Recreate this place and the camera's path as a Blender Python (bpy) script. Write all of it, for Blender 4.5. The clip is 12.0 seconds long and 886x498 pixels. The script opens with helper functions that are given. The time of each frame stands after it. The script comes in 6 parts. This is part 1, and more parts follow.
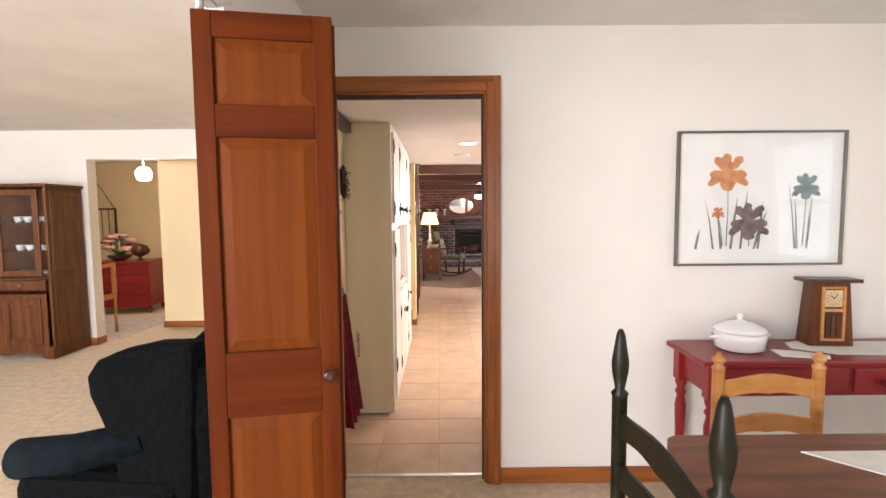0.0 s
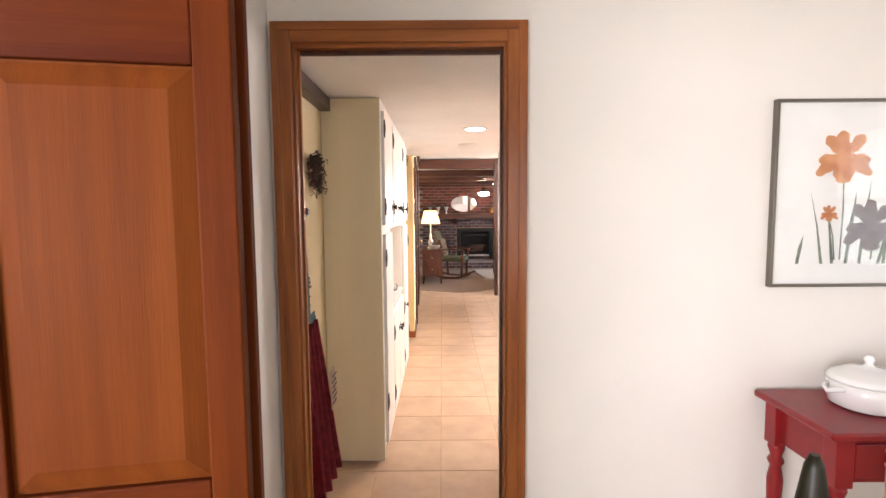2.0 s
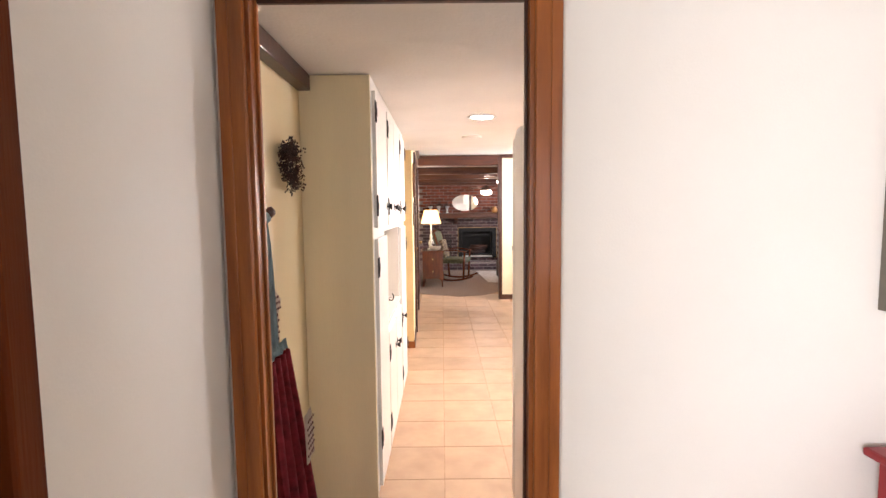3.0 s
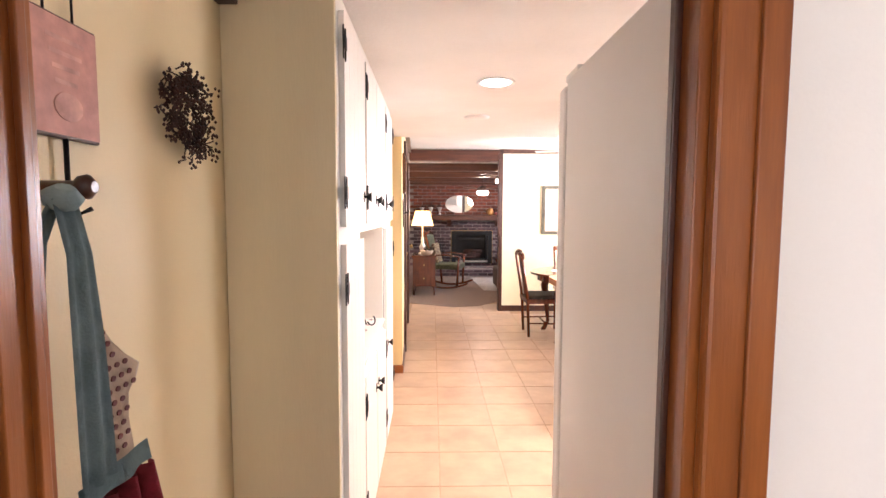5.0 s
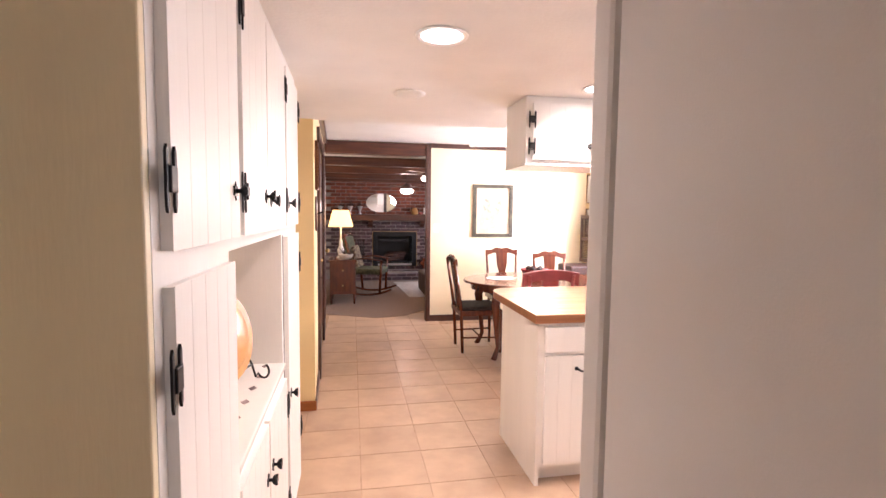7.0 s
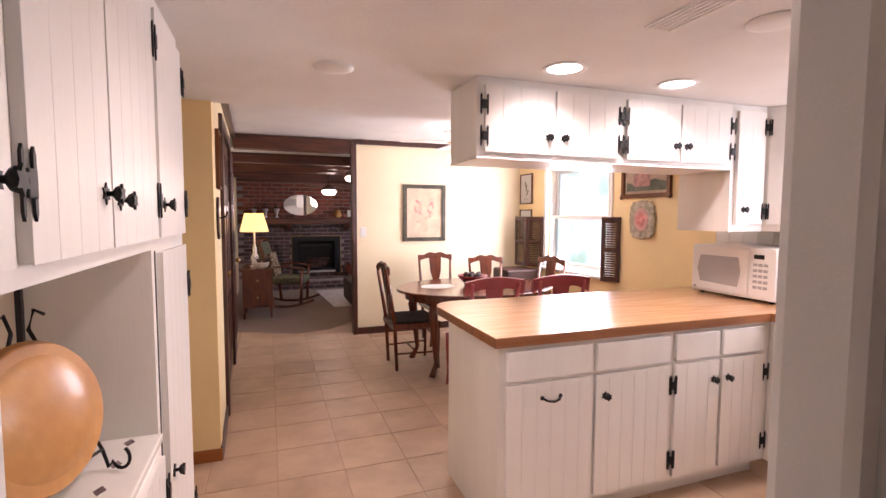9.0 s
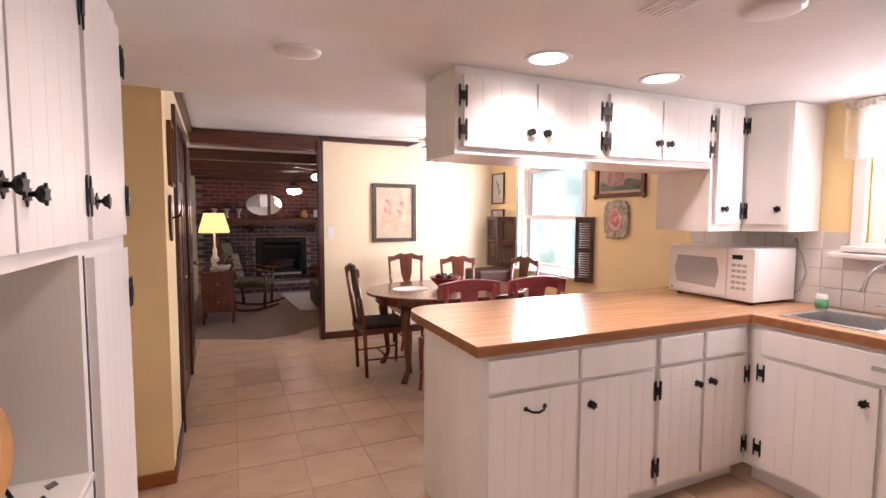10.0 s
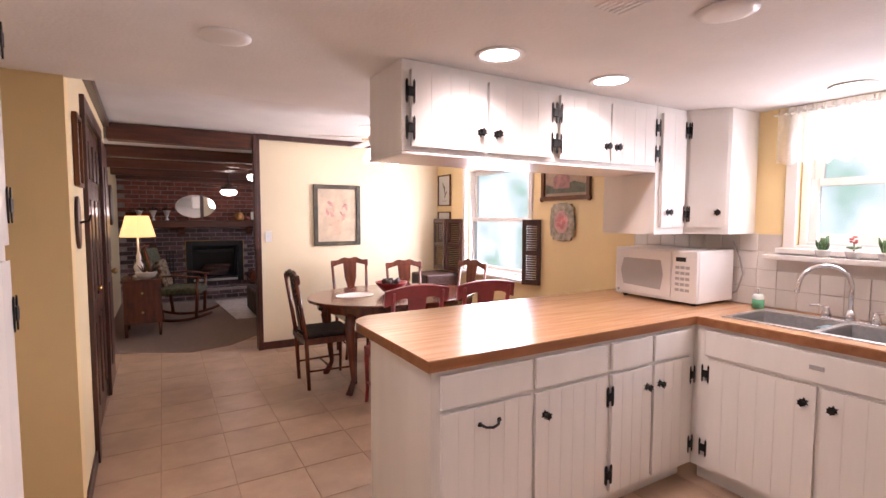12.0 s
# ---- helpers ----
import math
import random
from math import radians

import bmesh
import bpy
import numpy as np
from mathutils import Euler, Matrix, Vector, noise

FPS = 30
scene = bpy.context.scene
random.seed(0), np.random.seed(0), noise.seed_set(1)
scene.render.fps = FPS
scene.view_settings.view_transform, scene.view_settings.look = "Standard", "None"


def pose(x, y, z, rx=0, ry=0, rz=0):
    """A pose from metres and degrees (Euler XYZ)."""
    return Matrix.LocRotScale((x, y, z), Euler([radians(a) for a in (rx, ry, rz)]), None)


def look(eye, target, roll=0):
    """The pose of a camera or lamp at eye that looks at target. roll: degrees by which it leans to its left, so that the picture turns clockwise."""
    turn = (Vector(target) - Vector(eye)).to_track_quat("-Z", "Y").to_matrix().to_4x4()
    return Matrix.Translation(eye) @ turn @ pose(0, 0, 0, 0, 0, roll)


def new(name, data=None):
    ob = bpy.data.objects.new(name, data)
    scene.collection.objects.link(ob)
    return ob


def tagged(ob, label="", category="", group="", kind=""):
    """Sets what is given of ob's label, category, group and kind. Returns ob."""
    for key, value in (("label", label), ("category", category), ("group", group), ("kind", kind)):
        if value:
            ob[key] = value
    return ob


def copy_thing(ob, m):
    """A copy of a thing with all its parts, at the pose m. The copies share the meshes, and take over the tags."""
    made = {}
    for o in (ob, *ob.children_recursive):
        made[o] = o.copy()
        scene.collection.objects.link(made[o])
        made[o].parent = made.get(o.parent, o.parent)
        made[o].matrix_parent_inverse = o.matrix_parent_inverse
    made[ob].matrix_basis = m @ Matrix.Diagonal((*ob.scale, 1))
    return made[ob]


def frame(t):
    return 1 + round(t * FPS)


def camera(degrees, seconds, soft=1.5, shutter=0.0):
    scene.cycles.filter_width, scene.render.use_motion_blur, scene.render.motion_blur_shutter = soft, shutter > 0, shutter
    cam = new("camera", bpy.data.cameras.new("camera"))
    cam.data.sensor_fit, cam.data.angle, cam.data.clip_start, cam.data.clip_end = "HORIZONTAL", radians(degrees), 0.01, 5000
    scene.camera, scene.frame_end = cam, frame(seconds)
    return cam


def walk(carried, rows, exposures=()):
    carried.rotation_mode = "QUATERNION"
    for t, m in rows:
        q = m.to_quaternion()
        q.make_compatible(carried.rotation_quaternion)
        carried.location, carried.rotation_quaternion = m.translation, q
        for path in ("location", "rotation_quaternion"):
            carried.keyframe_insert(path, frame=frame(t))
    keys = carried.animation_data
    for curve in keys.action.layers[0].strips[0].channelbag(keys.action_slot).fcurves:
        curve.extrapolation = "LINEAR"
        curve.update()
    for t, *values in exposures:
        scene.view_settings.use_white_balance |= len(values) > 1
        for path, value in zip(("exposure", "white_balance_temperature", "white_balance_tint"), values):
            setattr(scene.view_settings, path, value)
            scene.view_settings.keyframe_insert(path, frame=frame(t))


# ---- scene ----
cam = camera(85.4, 12.0)
PATH = [
    (0, (0.301, -0.139, 1.437), (0.309, 1.856, 1.287), -0.5),
    (0.5, (0.297, -0.042, 1.44), (0.301, 1.952, 1.28), -0.6),
    (1, (0.302, 0.138, 1.443), (0.307, 2.131, 1.281), -0.6),
    (1.5, (0.311, 0.338, 1.439), (0.315, 2.332, 1.278), -0.5),
    (2, (0.295, 0.547, 1.444), (0.298, 2.541, 1.286), -0.4),
    (2.5, (0.282, 0.774, 1.439), (0.285, 2.767, 1.278), -0.6),
    (3, (0.28, 0.993, 1.446), (0.282, 2.987, 1.285), -0.6),
    (5, (0.237, 1.80, 1.409), (0.281, 3.794, 1.261), 0.2),
    (5.5, (0.238, 1.985, 1.416), (0.342, 3.977, 1.271), 0.3),
    (6, (0.236, 2.152, 1.427), (0.403, 4.139, 1.275), 0.5),
    (6.5, (0.236, 2.318, 1.436), (0.512, 4.293, 1.286), 0.5),
    (7, (0.233, 2.492, 1.427), (0.606, 4.452, 1.277), 0.7),
    (9, (0.264, 2.966, 1.432), (0.942, 4.842, 1.292), 0.2),
    (9.5, (0.277, 3.044, 1.432), (1.017, 4.897, 1.292), 0.2),
    (10, (0.284, 3.123, 1.427), (1.086, 4.95, 1.289), 0.2),
    (10.5, (0.292, 3.173, 1.424), (1.153, 4.973, 1.288), 0.2),
    (11, (0.296, 3.204, 1.43), (1.22, 4.974, 1.298), 0.2),
    (11.5, (0.315, 3.233, 1.436), (1.284, 4.977, 1.303), 0.1),
    (12, (0.329, 3.249, 1.44), (1.335, 4.972, 1.308), 0.1),
]
EXPOSURE = [(0.0, 0.48, 6050, 15), (2.5, 0.62, 6050, 16), (5.0, 0.72, 5950, 20), (7.0, 0.22, 6000, 26), (9.0, -0.60, 6050, 29), (12.0, -0.83, 6000, 29)]
walk(cam, [(t, look(eye, target, roll)) for t, eye, target, roll in PATH], EXPOSURE)

# ---- world and large lights ----
world = bpy.data.worlds.new("sky")
scene.world = world
world.use_nodes = True
wn = world.node_tree
sky = wn.nodes.new("ShaderNodeTexSky")
sky.sky_type, sky.sun_disc = "NISHITA", False
sky.sun_elevation, sky.sun_rotation = radians(50), radians(250)
wn.links.new(sky.outputs[0], wn.nodes["Background"].inputs[0])
wn.nodes["Background"].inputs[1].default_value = 0.12


def lamp(name, kind, m, watts, colour, size=None, spot=None):
    d = bpy.data.lights.new(name, kind)
    d.energy, d.color = watts, colour
    if kind == "AREA":
        d.shape, d.size, d.size_y = "RECTANGLE", size[0], size[1]
    elif size:
        d.shadow_soft_size = size
    if spot:
        d.spot_size, d.spot_blend = radians(spot), 1.0
    ob = new(name, d)
    ob.matrix_world = m
    return ob


sun = lamp("sun", "SUN", look((8, -6, 9), (0, 0, 0)), 2.0, (1, 0.94, 0.86))
sun.data.angle = radians(0.5)
DAY, WARM = (1.0, 0.97, 0.94), (1.0, 0.80, 0.62)
# daylight entering by the windows
lamp("window_light_dining", "AREA", look((3.44, 7.41, 1.4), (0, 7.41, 1.3)), 140, DAY, (1.1, 1.15))
lamp("window_light_sink", "AREA", look((3.44, 4.12, 1.64), (0, 4.12, 1.3)), 32, DAY, (0.85, 0.75))
lamp("window_light_east", "AREA", look((3.5, 0.55, 1.5), (0, 0.75, 1.3)), 4, DAY, (0.8, 1.1))
# The next two are unseen fill lamps added to brighten front and living rooms.
lamp("window_light_south", "AREA", look((1.3, -3.0, 1.35), (1.0, 2, 1.2)), 20, DAY, (2.6, 1.7))
lamp("window_light_living", "AREA", look((-3.2, -3.0, 1.35), (-3.0, 4, 1.2)), 310, DAY, (3.2, 1.7))
lamp("window_light_family", "AREA", look((3.44, 10.5, 1.45), (1, 10.9, 1.0)), 38, (0.86, 0.92, 1.0), (1.7, 1.2))
# ---- materials ----
MATS = {}


def mat(name, col, rough=0.5, metal=0.0, var=0.06, scale=6.0, bump=0.0, bscale=60.0, stretch=(1, 1, 1), col2=None, rnd=0.0,
        emit=0.0, coat=0.0, trans=0.0, sharp=None, sheen=0.0, spec=0.5):
    """Two-scale procedural surface: broad variation, fine grain and relief."""
    m = bpy.data.materials.new(name)
    m.use_nodes = True
    nt = m.node_tree
    nd, lk = nt.nodes, nt.links
    b = nd["Principled BSDF"]
    b.inputs["Roughness"].default_value, b.inputs["Metallic"].default_value = rough, metal
    b.inputs["Specular IOR Level"].default_value = spec
    if coat:
        b.inputs["Coat Weight"].default_value, b.inputs["Coat Roughness"].default_value = coat, 0.12
    if trans:
        b.inputs["Transmission Weight"].default_value = trans
    if sheen:
        b.inputs["Sheen Weight"].default_value = sheen
    tc = nd.new("ShaderNodeTexCoord")
    mp = nd.new("ShaderNodeMapping")
    mp.inputs["Scale"].default_value = stretch
    lk.new(tc.outputs["Object"], mp.inputs[0])
    if rnd:
        oi = nd.new("ShaderNodeObjectInfo")
        ad = nd.new("ShaderNodeVectorMath")
        ad.operation = "MULTIPLY_ADD"
        lk.new(oi.outputs["Random"], ad.inputs[0])
        ad.inputs[1].default_value = (37, 23, 51)
        lk.new(mp.outputs[0], ad.inputs[2])
        vec = ad.outputs[0]
    else:
        vec = mp.outputs[0]
    n1, n2 = nd.new("ShaderNodeTexNoise"), nd.new("ShaderNodeTexNoise")
    n1.inputs["Scale"].default_value, n1.inputs["Detail"].default_value = scale, 5
    n2.inputs["Scale"].default_value, n2.inputs["Detail"].default_value = bscale, 4
    lk.new(vec, n1.inputs["Vector"]), lk.new(vec, n2.inputs["Vector"])
    c2 = col2 or tuple(c * (1 - var * 2.2) for c in col)
    c1 = col if col2 else tuple(min(1, c * (1 + var)) for c in col)
    rp = nd.new("ShaderNodeValToRGB")
    lo, hi = sharp or (0.32, 0.68)
    rp.color_ramp.elements[0].position, rp.color_ramp.elements[1].position = lo, hi
    rp.color_ramp.elements[0].color, rp.color_ramp.elements[1].color = (*c2, 1), (*c1, 1)
    lk.new(n1.outputs["Fac"], rp.inputs[0])
    out = rp.outputs[0]
    hs = nd.new("ShaderNodeHueSaturation")
    lk.new(out, hs.inputs["Color"])
    ma = nd.new("ShaderNodeMath")
    ma.operation = "MULTIPLY_ADD"
    lk.new(n2.outputs["Fac"], ma.inputs[0])
    ma.inputs[1].default_value, ma.inputs[2].default_value = var * 1.5, 1 - var * 0.75
    val = ma.outputs[0]
    if rnd:
        mr = nd.new("ShaderNodeMath")
        mr.operation = "MULTIPLY_ADD"
        lk.new(oi.outputs["Random"], mr.inputs[0])
        mr.inputs[1].default_value = rnd
        mb = nd.new("ShaderNodeMath")
        mb.operation = "SUBTRACT"
        lk.new(val, mb.inputs[0])
        mb.inputs[1].default_value = rnd / 2
        lk.new(mb.outputs[0], mr.inputs[2])
        val = mr.outputs[0]
    lk.new(val, hs.inputs["Value"])
    lk.new(hs.outputs[0], b.inputs["Base Color"])
    if bump:
        bp = nd.new("ShaderNodeBump")
        bp.inputs["Strength"].default_value, bp.inputs["Distance"].default_value = bump, 0.004
        lk.new(n2.outputs["Fac"], bp.inputs["Height"])
        lk.new(bp.outputs[0], b.inputs["Normal"])
    if emit:
        lk.new(hs.outputs[0], b.inputs["Emission Color"])
        b.inputs["Emission Strength"].default_value = emit
    MATS[name] = m
    return m


def glass_mat(name, tint=(1, 1, 1), gloss=0.04):
    m = bpy.data.materials.new(name)
    m.use_nodes = True
    nt = m.node_tree
    nd, lk = nt.nodes, nt.links
    nd.remove(nd["Principled BSDF"])
    t, g, x, f = (nd.new(k) for k in ("ShaderNodeBsdfTransparent", "ShaderNodeBsdfGlossy", "ShaderNodeMixShader", "ShaderNodeFresnel"))
    t.inputs[0].default_value = (*tint, 1)
    g.inputs["Roughness"].default_value = gloss
    f.inputs[0].default_value = 1.5
    lk.new(f.outputs[0], x.inputs[0]), lk.new(t.outputs[0], x.inputs[1]), lk.new(g.outputs[0], x.inputs[2])
    lk.new(x.outputs[0], nd["Material Output"].inputs[0])
    return m


WHITE_WALL = mat("white_wall_paint", (0.80, 0.76, 0.70), 0.6, var=0.02, scale=1.5, bump=0.15, bscale=180)
YELLOW_WALL = mat("yellow_wall_paint", (0.86, 0.66, 0.33), 0.5, var=0.03, scale=1.5, bump=0.15, bscale=180)
# Paler copy of the yellow paint, with window light put into its colour.
LIT_YELLOW_WALL = mat("lit_yellow_wall_paint", (0.83, 0.71, 0.48), 0.5, var=0.03, scale=1.5, bump=0.15, bscale=180)
CREAM_WALL = mat("cream_wall_paint", (0.80, 0.66, 0.40), 0.55, var=0.03, scale=1.5, bump=0.12, bscale=160)
CEIL = mat("ceiling_paint", (0.80, 0.78, 0.75), 0.8, var=0.03, scale=2.5, bump=0.35, bscale=70)
CAB = mat("white_cabinet_paint", (0.82, 0.79, 0.74), 0.32, var=0.02, scale=3, bump=0.1, bscale=50, stretch=(3, 3, 0.4))
PANTRY = mat("cream_cabinet_paint", (0.80, 0.69, 0.46), 0.4, var=0.03, scale=2, bump=0.12, bscale=60, stretch=(3, 3, 0.4))
NICHE = mat("niche_back_tan", (0.64, 0.52, 0.36), 0.5, var=0.03)
OAK = mat("stained_trim_wood", (0.36, 0.115, 0.025), 0.32, var=0.2, scale=3, bump=0.1, bscale=40, stretch=(9, 9, 0.7), col2=(0.20, 0.055, 0.011), coat=0.2, spec=0.35)
OAKH = mat("stained_trim_wood_level", (0.36, 0.115, 0.025), 0.32, var=0.2, scale=3, bump=0.1, bscale=40, stretch=(0.7, 9, 9), col2=(0.20, 0.055, 0.011), coat=0.2, spec=0.35)
DOORW = mat("red_brown_door_wood", (0.115, 0.025, 0.004), 0.5, var=0.15, scale=2.6, bump=0.12, bscale=36, stretch=(10, 10, 0.6), col2=(0.075, 0.014, 0.003), spec=0.06)
DOORH = mat("red_brown_door_rail_wood", (0.108, 0.022, 0.0035), 0.5, var=0.15, scale=2.6, bump=0.12, bscale=36, stretch=(0.6, 10, 10), col2=(0.068, 0.012, 0.003), spec=0.06)
PANELW = mat("raised_panel_wood", (0.155, 0.04, 0.006), 0.5, var=0.14, scale=2.4, bump=0.12, bscale=34, stretch=(13, 13, 0.5), col2=(0.115, 0.027, 0.005), spec=0.06)
DARKW = mat("dark_stained_wood", (0.075, 0.022, 0.011), 0.38, var=0.25, scale=4, bump=0.1, bscale=40, stretch=(6, 6, 1), col2=(0.034, 0.010, 0.006), coat=0.2)
BEAMW = mat("dark_beam_wood", (0.115, 0.034, 0.014), 0.5, var=0.3, scale=3, bump=0.3, bscale=30, stretch=(0.8, 8, 8), col2=(0.045, 0.012, 0.007))
MAHOG = mat("mahogany", (0.16, 0.038, 0.014), 0.26, var=0.22, scale=4, bump=0.06, bscale=40, stretch=(6, 6, 1), col2=(0.07, 0.015, 0.007), coat=0.5)
TABLEW = mat("table_top_wood", (0.22, 0.07, 0.022), 0.32, var=0.25, scale=3, bump=0.06, bscale=40, stretch=(1, 8, 8), col2=(0.12, 0.035, 0.011), coat=0.03, spec=0.2)
PINE = mat("honey_pine", (0.58, 0.28, 0.08), 0.38, var=0.12, scale=4, stretch=(2, 2, 6), col2=(0.45, 0.18, 0.045), coat=0.3)
CABW = mat("antique_cabinet_wood", (0.16, 0.058, 0.018), 0.38, var=0.25, scale=3, bump=0.1, bscale=30, stretch=(8, 8, 0.8), col2=(0.08, 0.026, 0.009), coat=0.03, spec=0.22)
RED = mat("red_paint", (0.25, 0.014, 0.016), 0.33, var=0.12, scale=5, bump=0.08, bscale=60, coat=0.1, spec=0.35)
REDCH = mat("faded_red_paint", (0.34, 0.055, 0.055), 0.4, var=0.14, scale=7, bump=0.08, bscale=60)
GREENP = mat("black_green_paint", (0.017, 0.015, 0.007), 0.4, var=0.35, scale=9, bump=0.1, bscale=60, col2=(0.008, 0.007, 0.004), spec=0.25)
CARPET = mat("beige_carpet", (0.62, 0.49, 0.33), 0.95, var=0.12, scale=18, bump=1.0, bscale=240, col2=(0.46, 0.35, 0.22), sheen=0.2)
BCARPET = mat("brown_carpet", (0.17, 0.095, 0.062), 0.95, var=0.12, scale=16, bump=1.0, bscale=200, sheen=0.2)
TILE = mat("floor_tile_glaze", (0.53, 0.37, 0.25), 0.34, var=0.08, scale=5, bump=0.12, bscale=18, col2=(0.42, 0.285, 0.19), rnd=0.09)
GROUT = mat("grout", (0.47, 0.325, 0.22), 0.9, var=0.1, scale=20)
STILE = mat("white_wall_tile", (0.80, 0.77, 0.72), 0.2, var=0.02, scale=5, rnd=0.04)
SGROUT = mat("pale_grout", (0.62, 0.56, 0.5), 0.9, var=0.05)
LAM = mat("butcher_block_laminate", (0.58, 0.34, 0.18), 0.24, var=0.12, scale=2.5, bump=0.03, bscale=40, stretch=(1.2, 16, 16), col2=(0.47, 0.245, 0.115), coat=0.15)
LAMEDGE = mat("counter_edge_wood", (0.33, 0.14, 0.055), 0.35, var=0.15, scale=3, stretch=(1, 10, 10), col2=(0.24, 0.09, 0.03))
IRON = mat("black_iron", (0.018, 0.016, 0.015), 0.45, 0.6, var=0.2, scale=40)
CHROME = mat("chrome", (0.75, 0.75, 0.76), 0.12, 1.0, var=0.01)
STEEL = mat("brushed_steel", (0.66, 0.65, 0.64), 0.38, 1.0, var=0.05, scale=4, stretch=(1, 12, 12))
SILVER = mat("silver_frame", (0.20, 0.18, 0.15), 0.28, 1.0, var=0.05)
BRASS = mat("aged_brass", (0.55, 0.36, 0.14), 0.35, 1.0, var=0.12)
APPL = mat("appliance_enamel", (0.74, 0.71, 0.68), 0.38, var=0.015, scale=3, bump=0.1, bscale=320)
PLASW = mat("white_plastic", (0.82, 0.80, 0.77), 0.35, var=0.01)
PLASG = mat("grey_plastic", (0.42, 0.41, 0.40), 0.5, var=0.03)
BLACK = mat("black_plastic", (0.012, 0.012, 0.013), 0.35, var=0.1)
PORC = mat("white_porcelain", (0.86, 0.85, 0.83), 0.12, var=0.01, coat=0.4)
PAPER = mat("print_paper", (0.84, 0.82, 0.77), 0.8, var=0.02)
CLOTH = mat("white_linen", (0.82, 0.79, 0.75), 0.9, var=0.04, scale=20, bump=0.4, bscale=250)
TEAL = mat("dark_teal_velvet", (0.003, 0.007, 0.011), 0.85, var=0.35, scale=22, bump=0.5, bscale=120, spec=0.12)
TAPES = mat("dark_tapestry", (0.0042, 0.0058, 0.0066), 0.9, var=0.4, scale=60, bump=0.5, bscale=120, col2=(0.003, 0.003, 0.003), spec=0.06, sharp=(0.5, 0.56), stretch=(1.6, 1.6, 0.8))
APR_BLUE = mat("blue_grey_cotton", (0.20, 0.27, 0.28), 0.9, var=0.12, scale=14, bump=0.4, bscale=200)
APR_RED = mat("red_calico", (0.30, 0.026, 0.038), 0.9, var=0.2, scale=30, bump=0.4, bscale=200)
APR_PRINT = mat("printed_calico", (0.58, 0.46, 0.36), 0.9, var=0.1, bump=0.3, bscale=200)
APR_DOT = mat("maroon_dot_print", (0.12, 0.035, 0.035), 0.9, var=0.1)
TWIG = mat("dried_berry_twig", (0.05, 0.015, 0.008), 0.6, var=0.4, scale=40)
BRICK = mat("fireplace_brick", (0.27, 0.075, 0.042), 0.85, var=0.25, scale=18, bump=0.6, bscale=70, col2=(0.12, 0.035, 0.027), rnd=0.9)
DBRICK = mat("dark_purple_brick", (0.12, 0.065, 0.07), 0.85, var=0.3, scale=18, bump=0.6, bscale=70, col2=(0.045, 0.03, 0.04), rnd=1.0)
MORTAR = mat("mortar", (0.30, 0.25, 0.23), 0.95, var=0.12, scale=30, bump=0.4)
MIRROR = mat("mirror_silver", (0.86, 0.87, 0.88), 0.02, 1.0, var=0.0)
GLASS = glass_mat("window_glass")
PGLASS = glass_mat("picture_glass")
BOTTLE = mat("green_soap", (0.12, 0.42, 0.22), 0.15, var=0.05)
CLEARP = mat("clear_plastic", (0.75, 0.80, 0.78), 0.2, var=0.02)
LEAF = mat("houseplant_leaf", (0.07, 0.16, 0.05), 0.5, var=0.3, scale=20)
PINK = mat("pink_petal", (0.62, 0.18, 0.16), 0.6, var=0.2, scale=20)
PALEPINK = mat("faded_pink_petal", (0.66, 0.36, 0.31), 0.7, var=0.2, scale=20)
ORANGE = mat("orange_watercolour", (0.70, 0.37, 0.17), 0.8, var=0.2, scale=22, col2=(0.52, 0.20, 0.08))
MAROON = mat("maroon_watercolour", (0.27, 0.20, 0.19), 0.8, var=0.25, scale=26, col2=(0.10, 0.06, 0.06))
INKGR = mat("green_ink", (0.22, 0.24, 0.17), 0.8, var=0.2, scale=30)
WASH = mat("pale_wash", (0.62, 0.44, 0.30), 0.8, var=0.15, scale=18, col2=(0.70, 0.58, 0.42))
TERRA = mat("orange_glazed_pottery", (0.54, 0.28, 0.09), 0.34, var=0.18, scale=7, bump=0.25, bscale=30, col2=(0.46, 0.21, 0.06), coat=0.15)
SHADE = mat("lit_lampshade", (1.0, 0.72, 0.32), 0.8, var=0.02, emit=1.5)
BULB = mat("lit_frosted_glass", (1.0, 0.87, 0.70), 0.4, var=0.0, emit=9)
CANG = mat("lit_can_lens", (1.0, 0.93, 0.84), 0.4, var=0.0, emit=12)
SHEER = mat("sheer_lace", (0.85, 0.80, 0.70), 0.9, var=0.05, scale=30)
FIREBOX = mat("firebox_metal", (0.010, 0.011, 0.014), 0.4, 0.3, var=0.2)
UPH = mat("green_upholstery", (0.10, 0.105, 0.06), 0.85, var=0.3, scale=20, bump=0.4, bscale=120)
AFGHAN = mat("patterned_afghan", (0.30, 0.24, 0.15), 0.95, var=0.3, scale=24, col2=(0.08, 0.04, 0.03), sharp=(0.45, 0.55))
PALERUG = mat("pale_rug", (0.50, 0.45, 0.42), 0.95, var=0.1, scale=12, bump=0.5, bscale=150)
SEATF = mat("dark_seat_fabric", (0.045, 0.035, 0.03), 0.9, var=0.2, scale=20)
SOFA = mat("brown_sofa", (0.07, 0.045, 0.035), 0.8, var=0.2)
GARDEN_GLOW = mat("outdoors_glow", (0.80, 0.88, 0.86), 1, var=0.1, scale=0.9, col2=(0.36, 0.55, 0.40), emit=2.0, sharp=(0.36, 0.56), bscale=3)

# ---- mesh helpers ----


